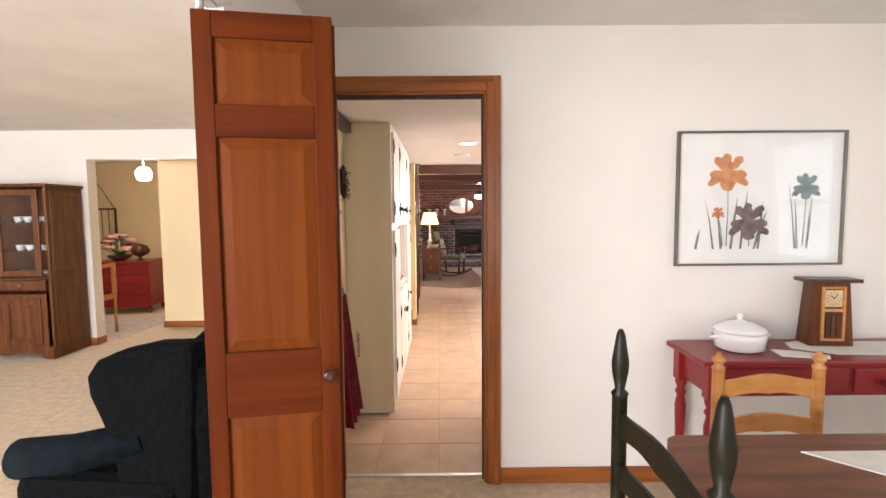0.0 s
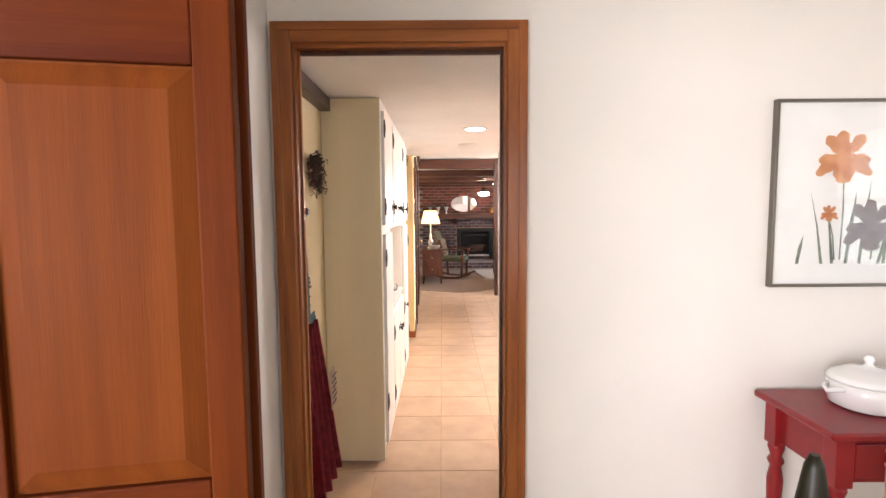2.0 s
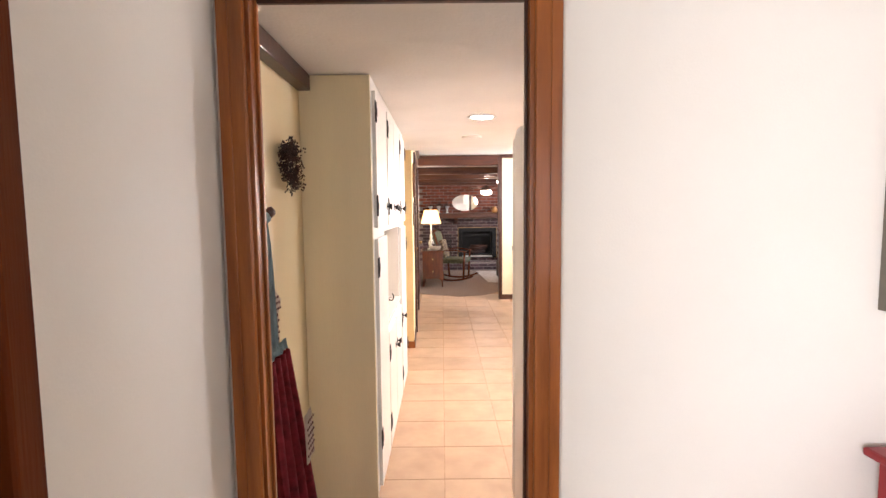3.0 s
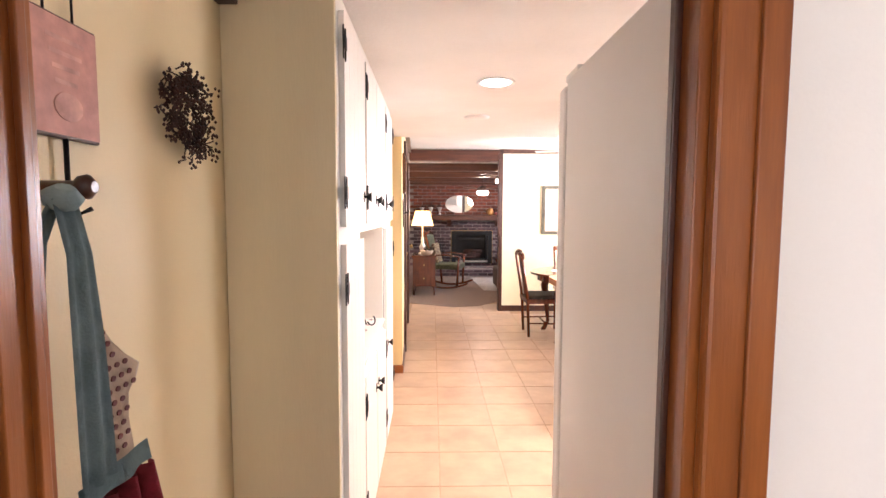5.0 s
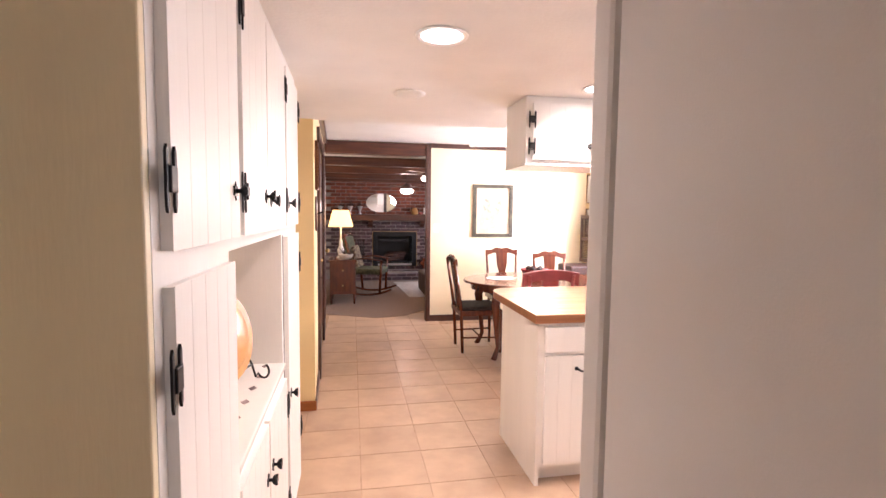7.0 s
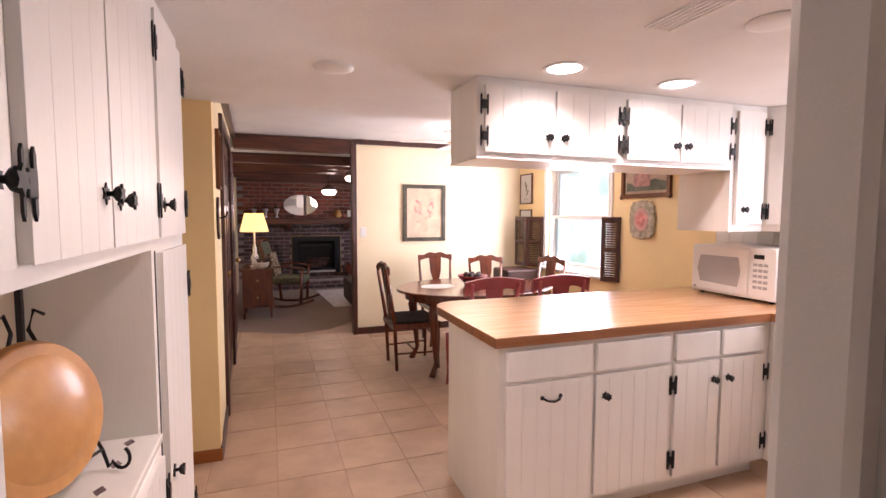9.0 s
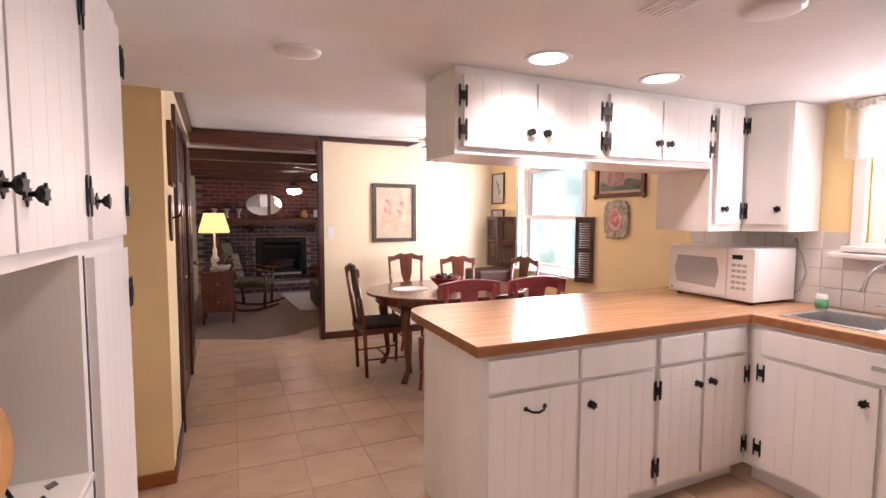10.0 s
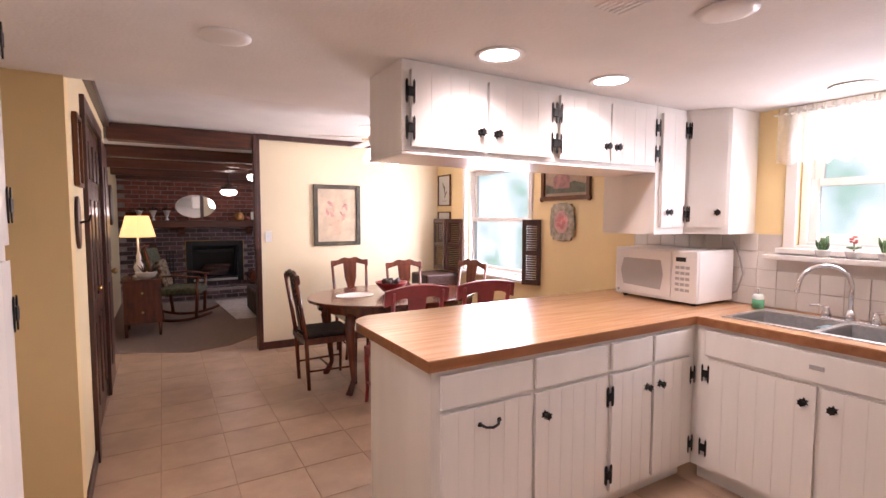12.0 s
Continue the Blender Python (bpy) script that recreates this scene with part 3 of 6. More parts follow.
def pantry():
    p = thing("pantry_cabinet", "tall white built-in pantry with black hinges and open niche", "cabinet", pose(PX, PY0, 0, 0, 0, 90))
    L, D = PY1 - PY0, 0.320
    n0, n1 = 0.58, 1.40
    part("toe_kick", B(0.165, L, 0.03, D, 0.0, 0.08), CAB, p)
    part("near_carcass", B(0.16, n0, 0.0, D, 0.08, KIT_H - 0.003), CAB, p)
    part("far_carcass", B(n1, L, 0.0, D, 0.08, KIT_H - 0.003), CAB, p)
    part("lower_carcass", B(n0, n1, 0.0, D, 0.08, 0.80), CAB, p)
    part("upper_carcass", B(n0, n1, 0.0, D, 1.335, KIT_H - 0.003), CAB, p)
    part("end_panel", B(0.14, 0.1595, 0.0, D, 0.02, KIT_H - 0.004, bev=0.003), PANTRY, p, "cream painted end panel")
    # The back is a darker tan than the white carcass round it.
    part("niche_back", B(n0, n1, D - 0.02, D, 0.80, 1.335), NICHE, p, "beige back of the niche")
    # Black strip added so the niche corner reads as a dark, shaded line.
    part("corner_strip", B(n1 - 0.014, n1 - 0.0005, D - 0.034, D - 0.0205, 0.8225, 1.334), BLACK, p, "black strip added to darken the niche corner")
    part("niche_shelf", B(n0, n1, -0.012, D - 0.021, 0.80, 0.822, bev=0.004), STILE, p, "tiled shelf with small dark insets")
    for i in range(7):
        for j in range(2):
            x, y = n0 + 0.06 + i * 0.12, 0.06 + j * 0.12
            part("inset", plate_shape([(x - 0.02, y), (x, y - 0.013), (x + 0.02, y), (x, y + 0.013)], 0.8225, 0.824, "z"), MAROON, p)
    hz = (1.47, 1.90)
    bead_front(p, "upper_door", 0.19, 0.62, 1.365, 2.0, 5, (0.575, 1.47), (0.178, hz))
    bead_front(p, "upper_door", 0.665, 1.005, 1.365, 2.0, 4, (0.965, 1.47), (0.653, hz))
    bead_front(p, "upper_door", 1.015, 1.415, 1.365, 2.0, 5, (1.055, 1.46), (1.425, hz))
    bead_front(p, "upper_door", 1.455, 1.86, 1.365, 2.0, 5, (1.50, 1.46), (1.87, hz))
    bead_front(p, "tall_door", 0.19, 0.565, 0.10, 1.315, 5, None, (0.178, (0.35, 1.18)))
    bead_front(p, "tall_door", 1.455, 1.86, 0.10, 1.325, 5, (1.50, 0.66), (1.87, (0.35, 1.18)))
    bead_front(p, "lower_door", 0.59, 0.965, 0.10, 0.765, 5, (0.925, 0.60), (0.58, (0.25, 0.65)))
    bead_front(p, "lower_door", 0.98, 1.385, 0.10, 0.765, 5, (1.02, 0.60), (1.395, (0.25, 0.65)))
    # No slot is cut here: a black bar puts in its darkness.
    part("door_gap", B(1.432, 1.442, -0.002, 0.02, 0.1, 1.33), BLACK, p, "black bar painting in the shaded slot beside the tall door")


pantry()

# platter on an iron stand in the niche
pl = thing("platter", "round orange glazed pottery platter on an iron stand", "plate", pose(-0.19, 4.17, 0.83, 0, 0, 68))
pl.scale = (0.88, 0.88, 0.88)
bm = lathe([(0.02, 0.012), (0.11, 0.012), (0.165, -0.008), (0.185, -0.022), (0.188, -0.017), (0.165, 0.0), (0.11, 0.02), (0.02, 0.02)], 36, None, pose(0, 0, 0.20, 78, 0, 0))
part("dish", bm, TERRA, pl)
part("embossed_rim", lathe([(0.172, -0.004), (0.178, -0.013), (0.184, -0.010), (0.176, 0.002)], 36, None, pose(0, -0.004, 0.20, 78, 0, 0)), TERRA, pl)
st = thing("plate_stand", "black wrought iron plate stand with curled feet", "plate stand", pose(-0.19, 4.19, 0.824, 0, 0, 68))
for s in (-1, 1):
    part("foot", tube([(s * 0.11, -0.03, 0.05), (s * 0.11, -0.045, 0.006)] + [(s * 0.11, -0.075 + 0.022 * math.cos(a), 0.032 - 0.026 * math.sin(a)) for a in (0.4 + 0.42 * k for k in range(10))], 0.004), IRON, st)
    part("back_leg", tube([(s * 0.11, -0.03, 0.05), (s * 0.08, 0.035, 0.22), (s * 0.02, 0.05, 0.36), (s * 0.035, 0.05, 0.40), (s * 0.06, 0.05, 0.385)], 0.004), IRON, st)
part("bar", tube([(-0.11, -0.03, 0.05), (0.11, -0.03, 0.05)], 0.004), IRON, st)

# ---- fridge ----
fr = thing("fridge", "tall off-white fridge with a textured side", "fridge", pose(0.603, 2.445, 0))
part("cabinet", B(0, 0.80, 0, 0.685, 0.03, 1.775, bev=0.006), APPL, fr)
part("door", B(0.0, 0.80, 0.70, 0.765, 0.09, 1.765, bev=0.012), APPL, fr)
part("gasket", B(0.012, 0.788, 0.684, 0.702, 0.10, 1.755), PLASG, fr)
part("hinge_cap", B(0.012, 0.09, 0.63, 0.745, 1.7755, 1.80, bev=0.006), PLASW, fr)
part("grille", B(0.01, 0.79, 0.62, 0.70, 0.0, 0.085), PLASG, fr)

# ---- base cabinets ----
PX0, PX1, PYF = 1.17, 2.795, 4.775
pen = thing("peninsula_cabinet", "white peninsula base cabinet with beadboard doors and star knobs", "cabinet", pose(PX0, PYF, 0))
W = PX1 - PX0
bm = B(0.0, W, 0.0, 0.60, 0.10, 0.872)
box(bm, 0.03, W, 0.07, 0.55, 0.0, 0.099)
box(bm, 0.0, 0.02, 0.0, 0.60, 0.0, 0.10)
part("body", bm, CAB, pen)
cols = [(0.035, 0.475), (0.495, 0.93), (0.965, 1.255), (1.275, 1.575)]
for i, (a, b) in enumerate(cols):
    bead_front(pen, "drawer", a, b, 0.715, 0.85)
bead_front(pen, "tilt_bin_door", 0.035, 0.475, 0.125, 0.70, 6, pull=(0.255, 0.63))
bead_front(pen, "door", 0.495, 0.93, 0.125, 0.70, 6, (0.545, 0.60), (0.945, (0.22, 0.60)))
bead_front(pen, "door", 0.965, 1.255, 0.125, 0.70, 4, (1.215, 0.60), (0.952, (0.22, 0.60)))
bead_front(pen, "door", 1.275, 1.575, 0.125, 0.70, 4, (1.315, 0.60), (1.588, (0.22, 0.60)))

run = thing("sink_cabinet", "white sink base cabinet with beadboard doors", "cabinet", pose(PX1, 4.775, 0, 0, 0, -90))
bm = B(0.0, 2.30, 0.0, 0.59, 0.10, 0.72)
box(bm, 0.0, 2.30, 0.0, 0.02, 0.7205, 0.872)
box(bm, 0.0, 0.02, 0.0205, 0.59, 0.7205, 0.872)
box(bm, 0.0, 2.30, 0.071, 0.55, 0.0, 0.099)
part("body", bm, CAB, run)
bead_front(run, "false_front", 0.07, 1.10, 0.715, 0.85)
part("latch_plate", B(0.545, 0.60, -0.022, -0.0185, 0.775, 0.795), PLASG, run, "small grey maker's plate")
for a, b, k, h in ((0.09, 0.575, 0.53, 0.08), (0.595, 1.08, 0.64, 1.09), (1.13, 1.60, 1.56, 1.12), (1.62, 2.1, 1.66, 2.11)):
    bead_front(run, "door", a, b, 0.125, 0.70, 6, (k, 0.62), (h, (0.22, 0.62)))
bead_front(run, "drawer", 1.13, 2.1, 0.715, 0.85)

# worktop in one piece, rounded at its free end
ctop = thing("worktop", "butcher-block patterned laminate worktop with a wood edge", "worktop")
r = 0.16
far = [(3.395, 4.45), (3.395, 5.64)] + [(1.145 + r - r * math.sin(t), 5.64 - r + r * math.cos(t)) for t in (math.pi / 2 * i / 8 for i in range(9))]
main = [(1.145, 4.75), (2.77, 4.75), (2.77, 4.68), (3.395, 4.68)] + far[1:]
part("surface", plate_shape(main, 0.913, 0.918, "z"), LAM, ctop)
for p in ((2.77, 2.87, 2.5, 4.6795), (3.29, 3.395, 2.5, 4.6795), (2.8705, 3.2895, 2.5, 3.86), (2.8705, 3.2895, 4.655, 4.6795)):
    part("sink_surround", B(*p, 0.913, 0.918), LAM, ctop)
bm = plate_shape(main, 0.873, 0.9128, "z")
box(bm, 2.77, 2.87, 2.5, 4.6799, 0.873, 0.9128)
box(bm, 3.29, 3.395, 2.5, 4.6799, 0.873, 0.9128)
part("edge", bm, LAMEDGE, ctop, "brown wood counter edge")

# sink
sk = thing("sink", "stainless steel double-bowl sink set in the worktop", "sink", pose(2.86, 3.85, 0.918))
bm = bmesh.new()
for p in ((0, 0.44, 0, 0.03), (0, 0.44, 0.79, 0.82), (0, 0.03, 0.03, 0.79), (0.36, 0.44, 0.03, 0.79), (0.03, 0.36, 0.395, 0.425)):
    box(bm, p[0], p[1], p[2], p[3], 0.0, 0.006, 0.002)
part("rim", bm, STEEL, sk)
for y0, y1 in ((0.03, 0.395), (0.425, 0.79)):
    bm = bmesh.new()
    for p in ((0.03, 0.36, y0, y0 + 0.004, -0.17, 0.0), (0.03, 0.36, y1 - 0.004, y1, -0.17, 0), (0.03, 0.034, y0, y1, -0.17, 0), (0.356, 0.36, y0, y1, -0.17, 0), (0.03, 0.36, y0, y1, -0.175, -0.17)):
        box(bm, *p)
    lathe([(0.045, -0.17), (0.04, -0.167), (0.01, -0.168)], 16, bm, pose(0.195, (y0 + y1) / 2, 0))
    part("bowl", bm, STEEL, sk)
tap = thing("faucet", "chrome gooseneck faucet with two lever handles", "faucet", pose(3.255, 4.26, 0.924))
part("base", B(-0.025, 0.025, -0.12, 0.12, 0, 0.012, bev=0.005), CHROME, tap)
pts = [(0, 0, 0.0), (0, 0, 0.17)] + [(-0.045 + 0.045 * math.cos(a), 0.095 * (1 - math.cos(a)), 0.17 + 0.105 * math.sin(a)) for a in (math.pi * i / 14 for i in range(1, 14))] + [(-0.092, 0.194, 0.155), (-0.094, 0.197, 0.13)]
part("spout", tube(pts, 0.011, 12), CHROME, tap)
part("collar", lathe([(0.024, 0.01), (0.024, 0.03), (0.014, 0.06)], 16), CHROME, tap)
for s in (-1, 1):
    hnd = part("handle", lathe([(0.022, 0.01), (0.02, 0.035), (0.012, 0.05), (0.016, 0.065)], 14, None, pose(0, s * 0.10, 0)), CHROME, tap)
    part("lever", tube([(0, s * 0.10, 0.058), (-0.02, s * 0.13, 0.068), (-0.03, s * 0.165, 0.066)], [0.007, 0.006, 0.008]), CHROME, hnd)

# soap bottle, cloth
sb = thing("soap_bottle", "clear dish-soap bottle with green liquid", "bottle", pose(3.28, 4.70, 0.919))
part("body", lathe([(0.026, 0), (0.03, 0.005), (0.03, 0.07), (0.022, 0.085)], 16), CLEARP, sb)
part("liquid", lathe([(0.0305, 0.004), (0.0308, 0.055)], 16), BOTTLE, sb, "green liquid band")
part("pump", tube([(0, 0, 0.08), (0, 0, 0.115), (-0.03, 0, 0.118)], 0.006), PLASW, sb)
dc = tagged(part("dish_cloth", B(2.99, 3.10, 4.262, 4.30, 0.80, 0.925, bev=0.006), APR_BLUE), "folded green dish cloth over the sink divider", "cloth")

# ---- wall cabinets ----
UY, UB = 4.98, 1.70
up = thing("peninsula_wall_cabinet", "white hanging wall cabinet above the peninsula with star knobs", "cabinet", pose(1.15, UY, 0))
part("body", B(0, 1.56, 0, 0.33, UB, KIT_H - 0.002, bev=0.003), CAB, up)
part("bottom_lip", B(-0.004, 1.555, -0.006, 0.335, UB - 0.012, UB - 0.0005, bev=0.003), CAB, up)
uh = (1.79, 1.93)
bead_front(up, "door", 0.035, 0.395, UB + 0.02, 2.02, 4, (0.365, 1.80), (0.03, uh))
bead_front(up, "door", 0.41, 0.775, UB + 0.02, 2.02, 4, (0.45, 1.80), (0.787, uh))
bead_front(up, "door", 0.825, 1.17, UB + 0.02, 2.02, 4, (1.14, 1.80), (0.813, uh))
bead_front(up, "door", 1.18, 1.53, UB + 0.02, 2.02, 4, (1.215, 1.80), (1.545, uh))
cc = thing("corner_wall_cabinet", "white corner wall cabinet beside the sink window", "cabinet")
plan = [(2.71, UY), (2.975, UY), (3.12, 4.796), (EX - 0.002, 4.796), (EX - 0.002, 5.34), (2.71, 5.34)]
part("body", plate_shape(plan, 1.345, KIT_H - 0.002, "z"), CAB, cc)
bead_front(cc, "door", 2.745, 2.955, 1.385, 2.02, 2, (2.80, 1.47), (2.962, (1.46, 1.94))).matrix_basis = pose(0, UY, 0)
bead_front(cc, "door", 0.022, 0.215, 1.385, 2.02, 1, (0.17, 1.47), (0.012, (1.46, 1.94))).matrix_basis = pose(2.975, UY, 0, 0, 0, -51.8)

# backsplash cords, microwave
mw = thing("microwave", "white countertop microwave oven with a grey window", "microwave", pose(2.985, 5.465, 0.919, 0, 0, -90))
mw.scale = (1.15, 1, 1.02)
part("case", B(0, 0.50, 0.02, 0.38, 0.015, 0.32, bev=0.008), PLASW, mw)
part("front", B(0.0, 0.50, 0.0, 0.0195, 0.017, 0.318, bev=0.006), PLASW, mw)
part("door", B(0.008, 0.36, -0.008, 0.0, 0.03, 0.31, bev=0.006), PLASW, mw)
part("door_window", plate_shape([(0.045 + 0.02, 0.085), (0.30, 0.075), (0.315, 0.17), (0.30, 0.255), (0.065, 0.255), (0.045, 0.17)], -0.011, -0.008, "y"), PLASG, mw, "grey perforated window")
part("display", B(0.385, 0.44, -0.003, 0.0, 0.255, 0.28), BLACK, mw)
for i in range(3):
    for j in range(5):
        part("button", B(0.383 + i * 0.028, 0.405 + i * 0.028, -0.002, 0.0, 0.08 + j * 0.033, 0.097 + j * 0.033), PLASG, mw)
for x in (0.04, 0.46):
    for y in (0.05, 0.34):
        part("foot", lathe([(0.014, 0), (0.014, 0.016)], 10, None, pose(x, y, 0)), BLACK, mw)
part("badge", lathe([(0.009, 0), (0.009, 0.002)], 12, None, pose(0.03, -0.008, 0.045, 90, 0, 0)), PLASG, mw)
cord = tagged(part("power_cord", tube([(3.375, 4.905, 1.30), (3.37, 4.86, 1.20), (3.375, 4.84, 1.10), (3.37, 4.87, 0.99), (3.36, 4.95, 0.94)], 0.006), PLASG), "grey power cord behind the microwave", "cord")

# window shelf, pots, valance
shf = tagged(part("window_shelf", B(3.30, 3.3975, 3.55, 4.70, 1.205, 1.232, bev=0.005), CAB), "narrow white shelf under the sink window", "shelf")


def pot(name, label, y, kind):
    p = thing(name, label, "potted plant", pose(3.335, y, 1.233))
    part("pot", lathe([(0.026, 0), (0.036, 0.035), (0.037, 0.04), (0.033, 0.04), (0.03, 0.03)], 16), PORC, p)
    rng = random.Random(int(y * 1000))
    bm = bmesh.new()
    if kind == "flower":
        tube([(0, 0, 0.03), (0, 0, 0.085)], 0.003, 6, bm)
        for i in range(6):
            a = i * 1.05
            tube([(0, 0, 0.05), (0.03 * math.cos(a), 0.03 * math.sin(a), 0.06)], [0.003, 0.006], 6, bm)
        part("leaves", bm, LEAF, p)
        bm = bmesh.new()
        for i in range(16):
            a, b = rng.random() * 6.3, rng.random() * 3.1
            q = Vector((math.cos(a) * math.sin(b), math.sin(a) * math.sin(b), math.cos(b))) * 0.016
            lathe([(0.002, -0.006), (0.009, 0), (0.002, 0.006)], 6, bm, Matrix.Translation(q + Vector((0, 0, 0.098))))
        part("blossom", bm, PINK, p, "pink blossom")
    else:
        for i in range(14):
            a, l = i * 2.4, 0.045 + 0.05 * rng.random()
            q = 0.022 * (0.3 + rng.random())
            tube([(0.01 * math.cos(a), 0.01 * math.sin(a), 0.03), (q * math.cos(a), q * math.sin(a), 0.03 + l * 0.6), (1.3 * q * math.cos(a), 1.3 * q * math.sin(a), 0.03 + l)], [0.007, 0.009, 0.003], 6, bm)
        part("leaves", bm, LEAF, p)


pot("succulent_pot", "small green succulent in a white pot", 4.42, "x")
pot("flower_pot", "pink flower in a small white pot", 4.29, "flower")
pot("cactus_pot", "dark green plant in a small white pot", 4.16, "x")


def drape(y0, y1, z0, z1, waves, amp, n=90, rows=8):
    bm = bmesh.new()
    g = []
    for j in range(rows + 1):
        z = z1 + (z0 - z1) * j / rows
        row = []
        for i in range(n + 1):
            u = i / n
            zz = z - (0.012 * math.sin(u * waves * 6.28) if j == rows else 0)
            row.append(bm.verts.new((amp * math.sin(u * waves * 6.28 + 0.4 * math.sin(j)) * (0.5 + 0.5 * j / rows), y0 + (y1 - y0) * u, zz)))
        g.append(row)
    for j in range(rows):
        for i in range(n):
            bm.faces.new((g[j][i], g[j][i + 1], g[j + 1][i + 1], g[j + 1][i])).smooth = True
    return bm


nt = SHEER.node_tree
tr, mx = nt.nodes.new("ShaderNodeBsdfTransparent"), nt.nodes.new("ShaderNodeMixShader")
tl, m2 = nt.nodes.new("ShaderNodeBsdfTranslucent"), nt.nodes.new("ShaderNodeMixShader")
tl.inputs[0].default_value = (0.85, 0.80, 0.70, 1)
nt.links.new(nt.nodes["Principled BSDF"].outputs[0], m2.inputs[1]), nt.links.new(tl.outputs[0], m2.inputs[2])
nt.links.new(m2.outputs[0], mx.inputs[1]), nt.links.new(tr.outputs[0], mx.inputs[2])
nt.links.new(mx.outputs[0], nt.nodes["Material Output"].inputs[0])
mx.inputs[0].default_value = 0.55
cv = thing("valance", "sheer cream lace valance over the sink window", "curtain", pose(3.345, 0, 0))
part("curtain", drape(3.55, 4.67, 1.74, 2.02, 13, 0.014), SHEER, cv)
part("header", drape(3.55, 4.67, 2.0, 2.045, 26, 0.02, 120, 3), SHEER, cv)
part("rod", tube([(0, 3.5, 2.015), (0, 4.69, 2.015)], 0.006), PLASW, cv)

# ---- ceiling lights of the kitchen ----
cans = [(0.55, 4.23, 54), (1.46, 4.76, 66), (2.10, 4.78, 66), (3.14, 4.26, 52)]
for x, y, watts in cans:
    c = thing("recessed_light", "lit round recessed ceiling light with a white trim", "ceiling light", pose(x, y, KIT_H), "kitchen recessed lights")
    part("trim_ring", lathe([(0.082, 0.0), (0.096, -0.002), (0.094, -0.008), (0.076, -0.006), (0.076, 0.0)], 32), PLASW, c)
    part("lens", lathe([(0.074, -0.004), (0.05, -0.007), (0.01, -0.008)], 28), CANG, c, "glowing frosted lens")
    lamp("can_lamp", "SPOT", look((x, y, KIT_H - 0.03), (x, y + 0.001, 0)), watts, (1.0, 0.85, 0.70), 0.06, 155)
v = thing("smoke_detector", "flat round white ceiling vent", "vent", pose(0.535, 5.09, KIT_H))
part("disc", lathe([(0.085, 0.0), (0.085, -0.006), (0.06, -0.012), (0.02, -0.014)], 28), PLASW, v)
v2 = copy_thing(v, pose(1.81, 4.10, KIT_H))
gr = thing("ceiling_grille", "white louvred ceiling register", "vent", pose(1.50, 4.15, KIT_H))
part("frame", frame_bm(-0.08, 0.08, -0.15, 0.15, 0.02, -0.008, 0.0, "y"), CEIL, gr, "", pose(0, 0, 0, -90, 0, 0))
for i in range(6):
    part("slat", B(-0.055 + i * 0.02, -0.043 + i * 0.02, -0.13, 0.13, -0.006, -0.001), CEIL, gr)

# ---- hanging things on the cream wall ----
HX = -0.362
wr = thing("berry_wreath", "small dark dried berry and twig wreath on the wall", "wreath", pose(HX, 2.93, 1.64))
rng = random.Random(5)
bm, bb = bmesh.new(), bmesh.new()
for i in range(240):
    a = rng.random() * 6.283
    rr = 0.06 + rng.gauss(0, 0.011)
    if i > 205:
        a = rng.uniform(4.9, 5.6)
        rr += 0.035
    p = Vector((rng.uniform(0.006, 0.05), rr * math.cos(a), rr * math.sin(a)))
    d = Vector((rng.uniform(-0.2, 0.8), rng.uniform(-1, 1), rng.uniform(-1, 1))).normalized() * rng.uniform(0.012, 0.032)
    q = p + d
    q.x = max(q.x, 0.006)
    tube([p, (p + q) / 2 + Vector((0.004, 0, 0)), q], 0.0018, 5, bm)
    for k in range(3):
        e = q + Vector((rng.uniform(0, 0.012), rng.uniform(-0.012, 0.012), rng.uniform(-0.012, 0.012)))
        lathe([(0.001, -0.004), (0.0038, 0), (0.001, 0.004)], 6, bb, Matrix.Translation(e))
tagged(part("twig_ring", bm, TWIG, wr), kind="stuff")
tagged(part("berry_cluster", bb, TWIG, wr), kind="stuff")

pk = thing("wall_peg", "turned dark wooden peg on the cream wall", "peg", pose(HX, 2.50, 1.445, 0, 90, 0))
part("peg", lathe([(0.012, 0), (0.009, 0.02), (0.009, 0.092), (0.016, 0.098), (0.018, 0.108), (0.008, 0.118)], 14), DARKW, pk)
bp = thing("hanging_print", "small pink printed plaque hanging by a wire loop", "wall plaque", pose(HX, 2.592, 1.62))
part("board", B(0.004, 0.016, -0.075, 0.075, -0.095, 0.095, bev=0.003), DARKW, bp)
part("face", B(0.0165, 0.019, -0.070, 0.070, -0.090, 0.090), mat("pink_print", (0.60, 0.30, 0.25), 0.6, var=0.08, scale=40), bp, "pink paper face")
for k in range(4):
    part("text_bar", B(0.0191, 0.0196, -0.04 + 0.005 * k, 0.04 - 0.006 * k, 0.055 - k * 0.022, 0.062 - k * 0.022), PALEPINK, bp)
part("oval", plate_shape(ellipse(0.0, -0.045, 0.03, 0.022), 0.019, 0.021, "x"), PALEPINK, bp)
part("hook", tube([(0.012, 0.0, -0.09), (0.012, 0.0, -0.19), (0.02, 0.008, -0.215), (0.035, 0.02, -0.205)], 0.004, 8), IRON, bp, "black iron hook below the plaque")
part("wire", tube([(0.01, -0.03, 0.09), (0.01, -0.03, 0.14), (0.01, 0.0, 0.165), (0.01, 0.03, 0.14), (0.01, 0.03, 0.09)], 0.002, 6), IRON, bp)
ap = thing("apron", "patchwork apron with blue-grey tie and red skirt on a peg", "apron", pose(HX + 0.055, 2.47, 0.197))
ap.scale = (1, 0.93, 0.86)


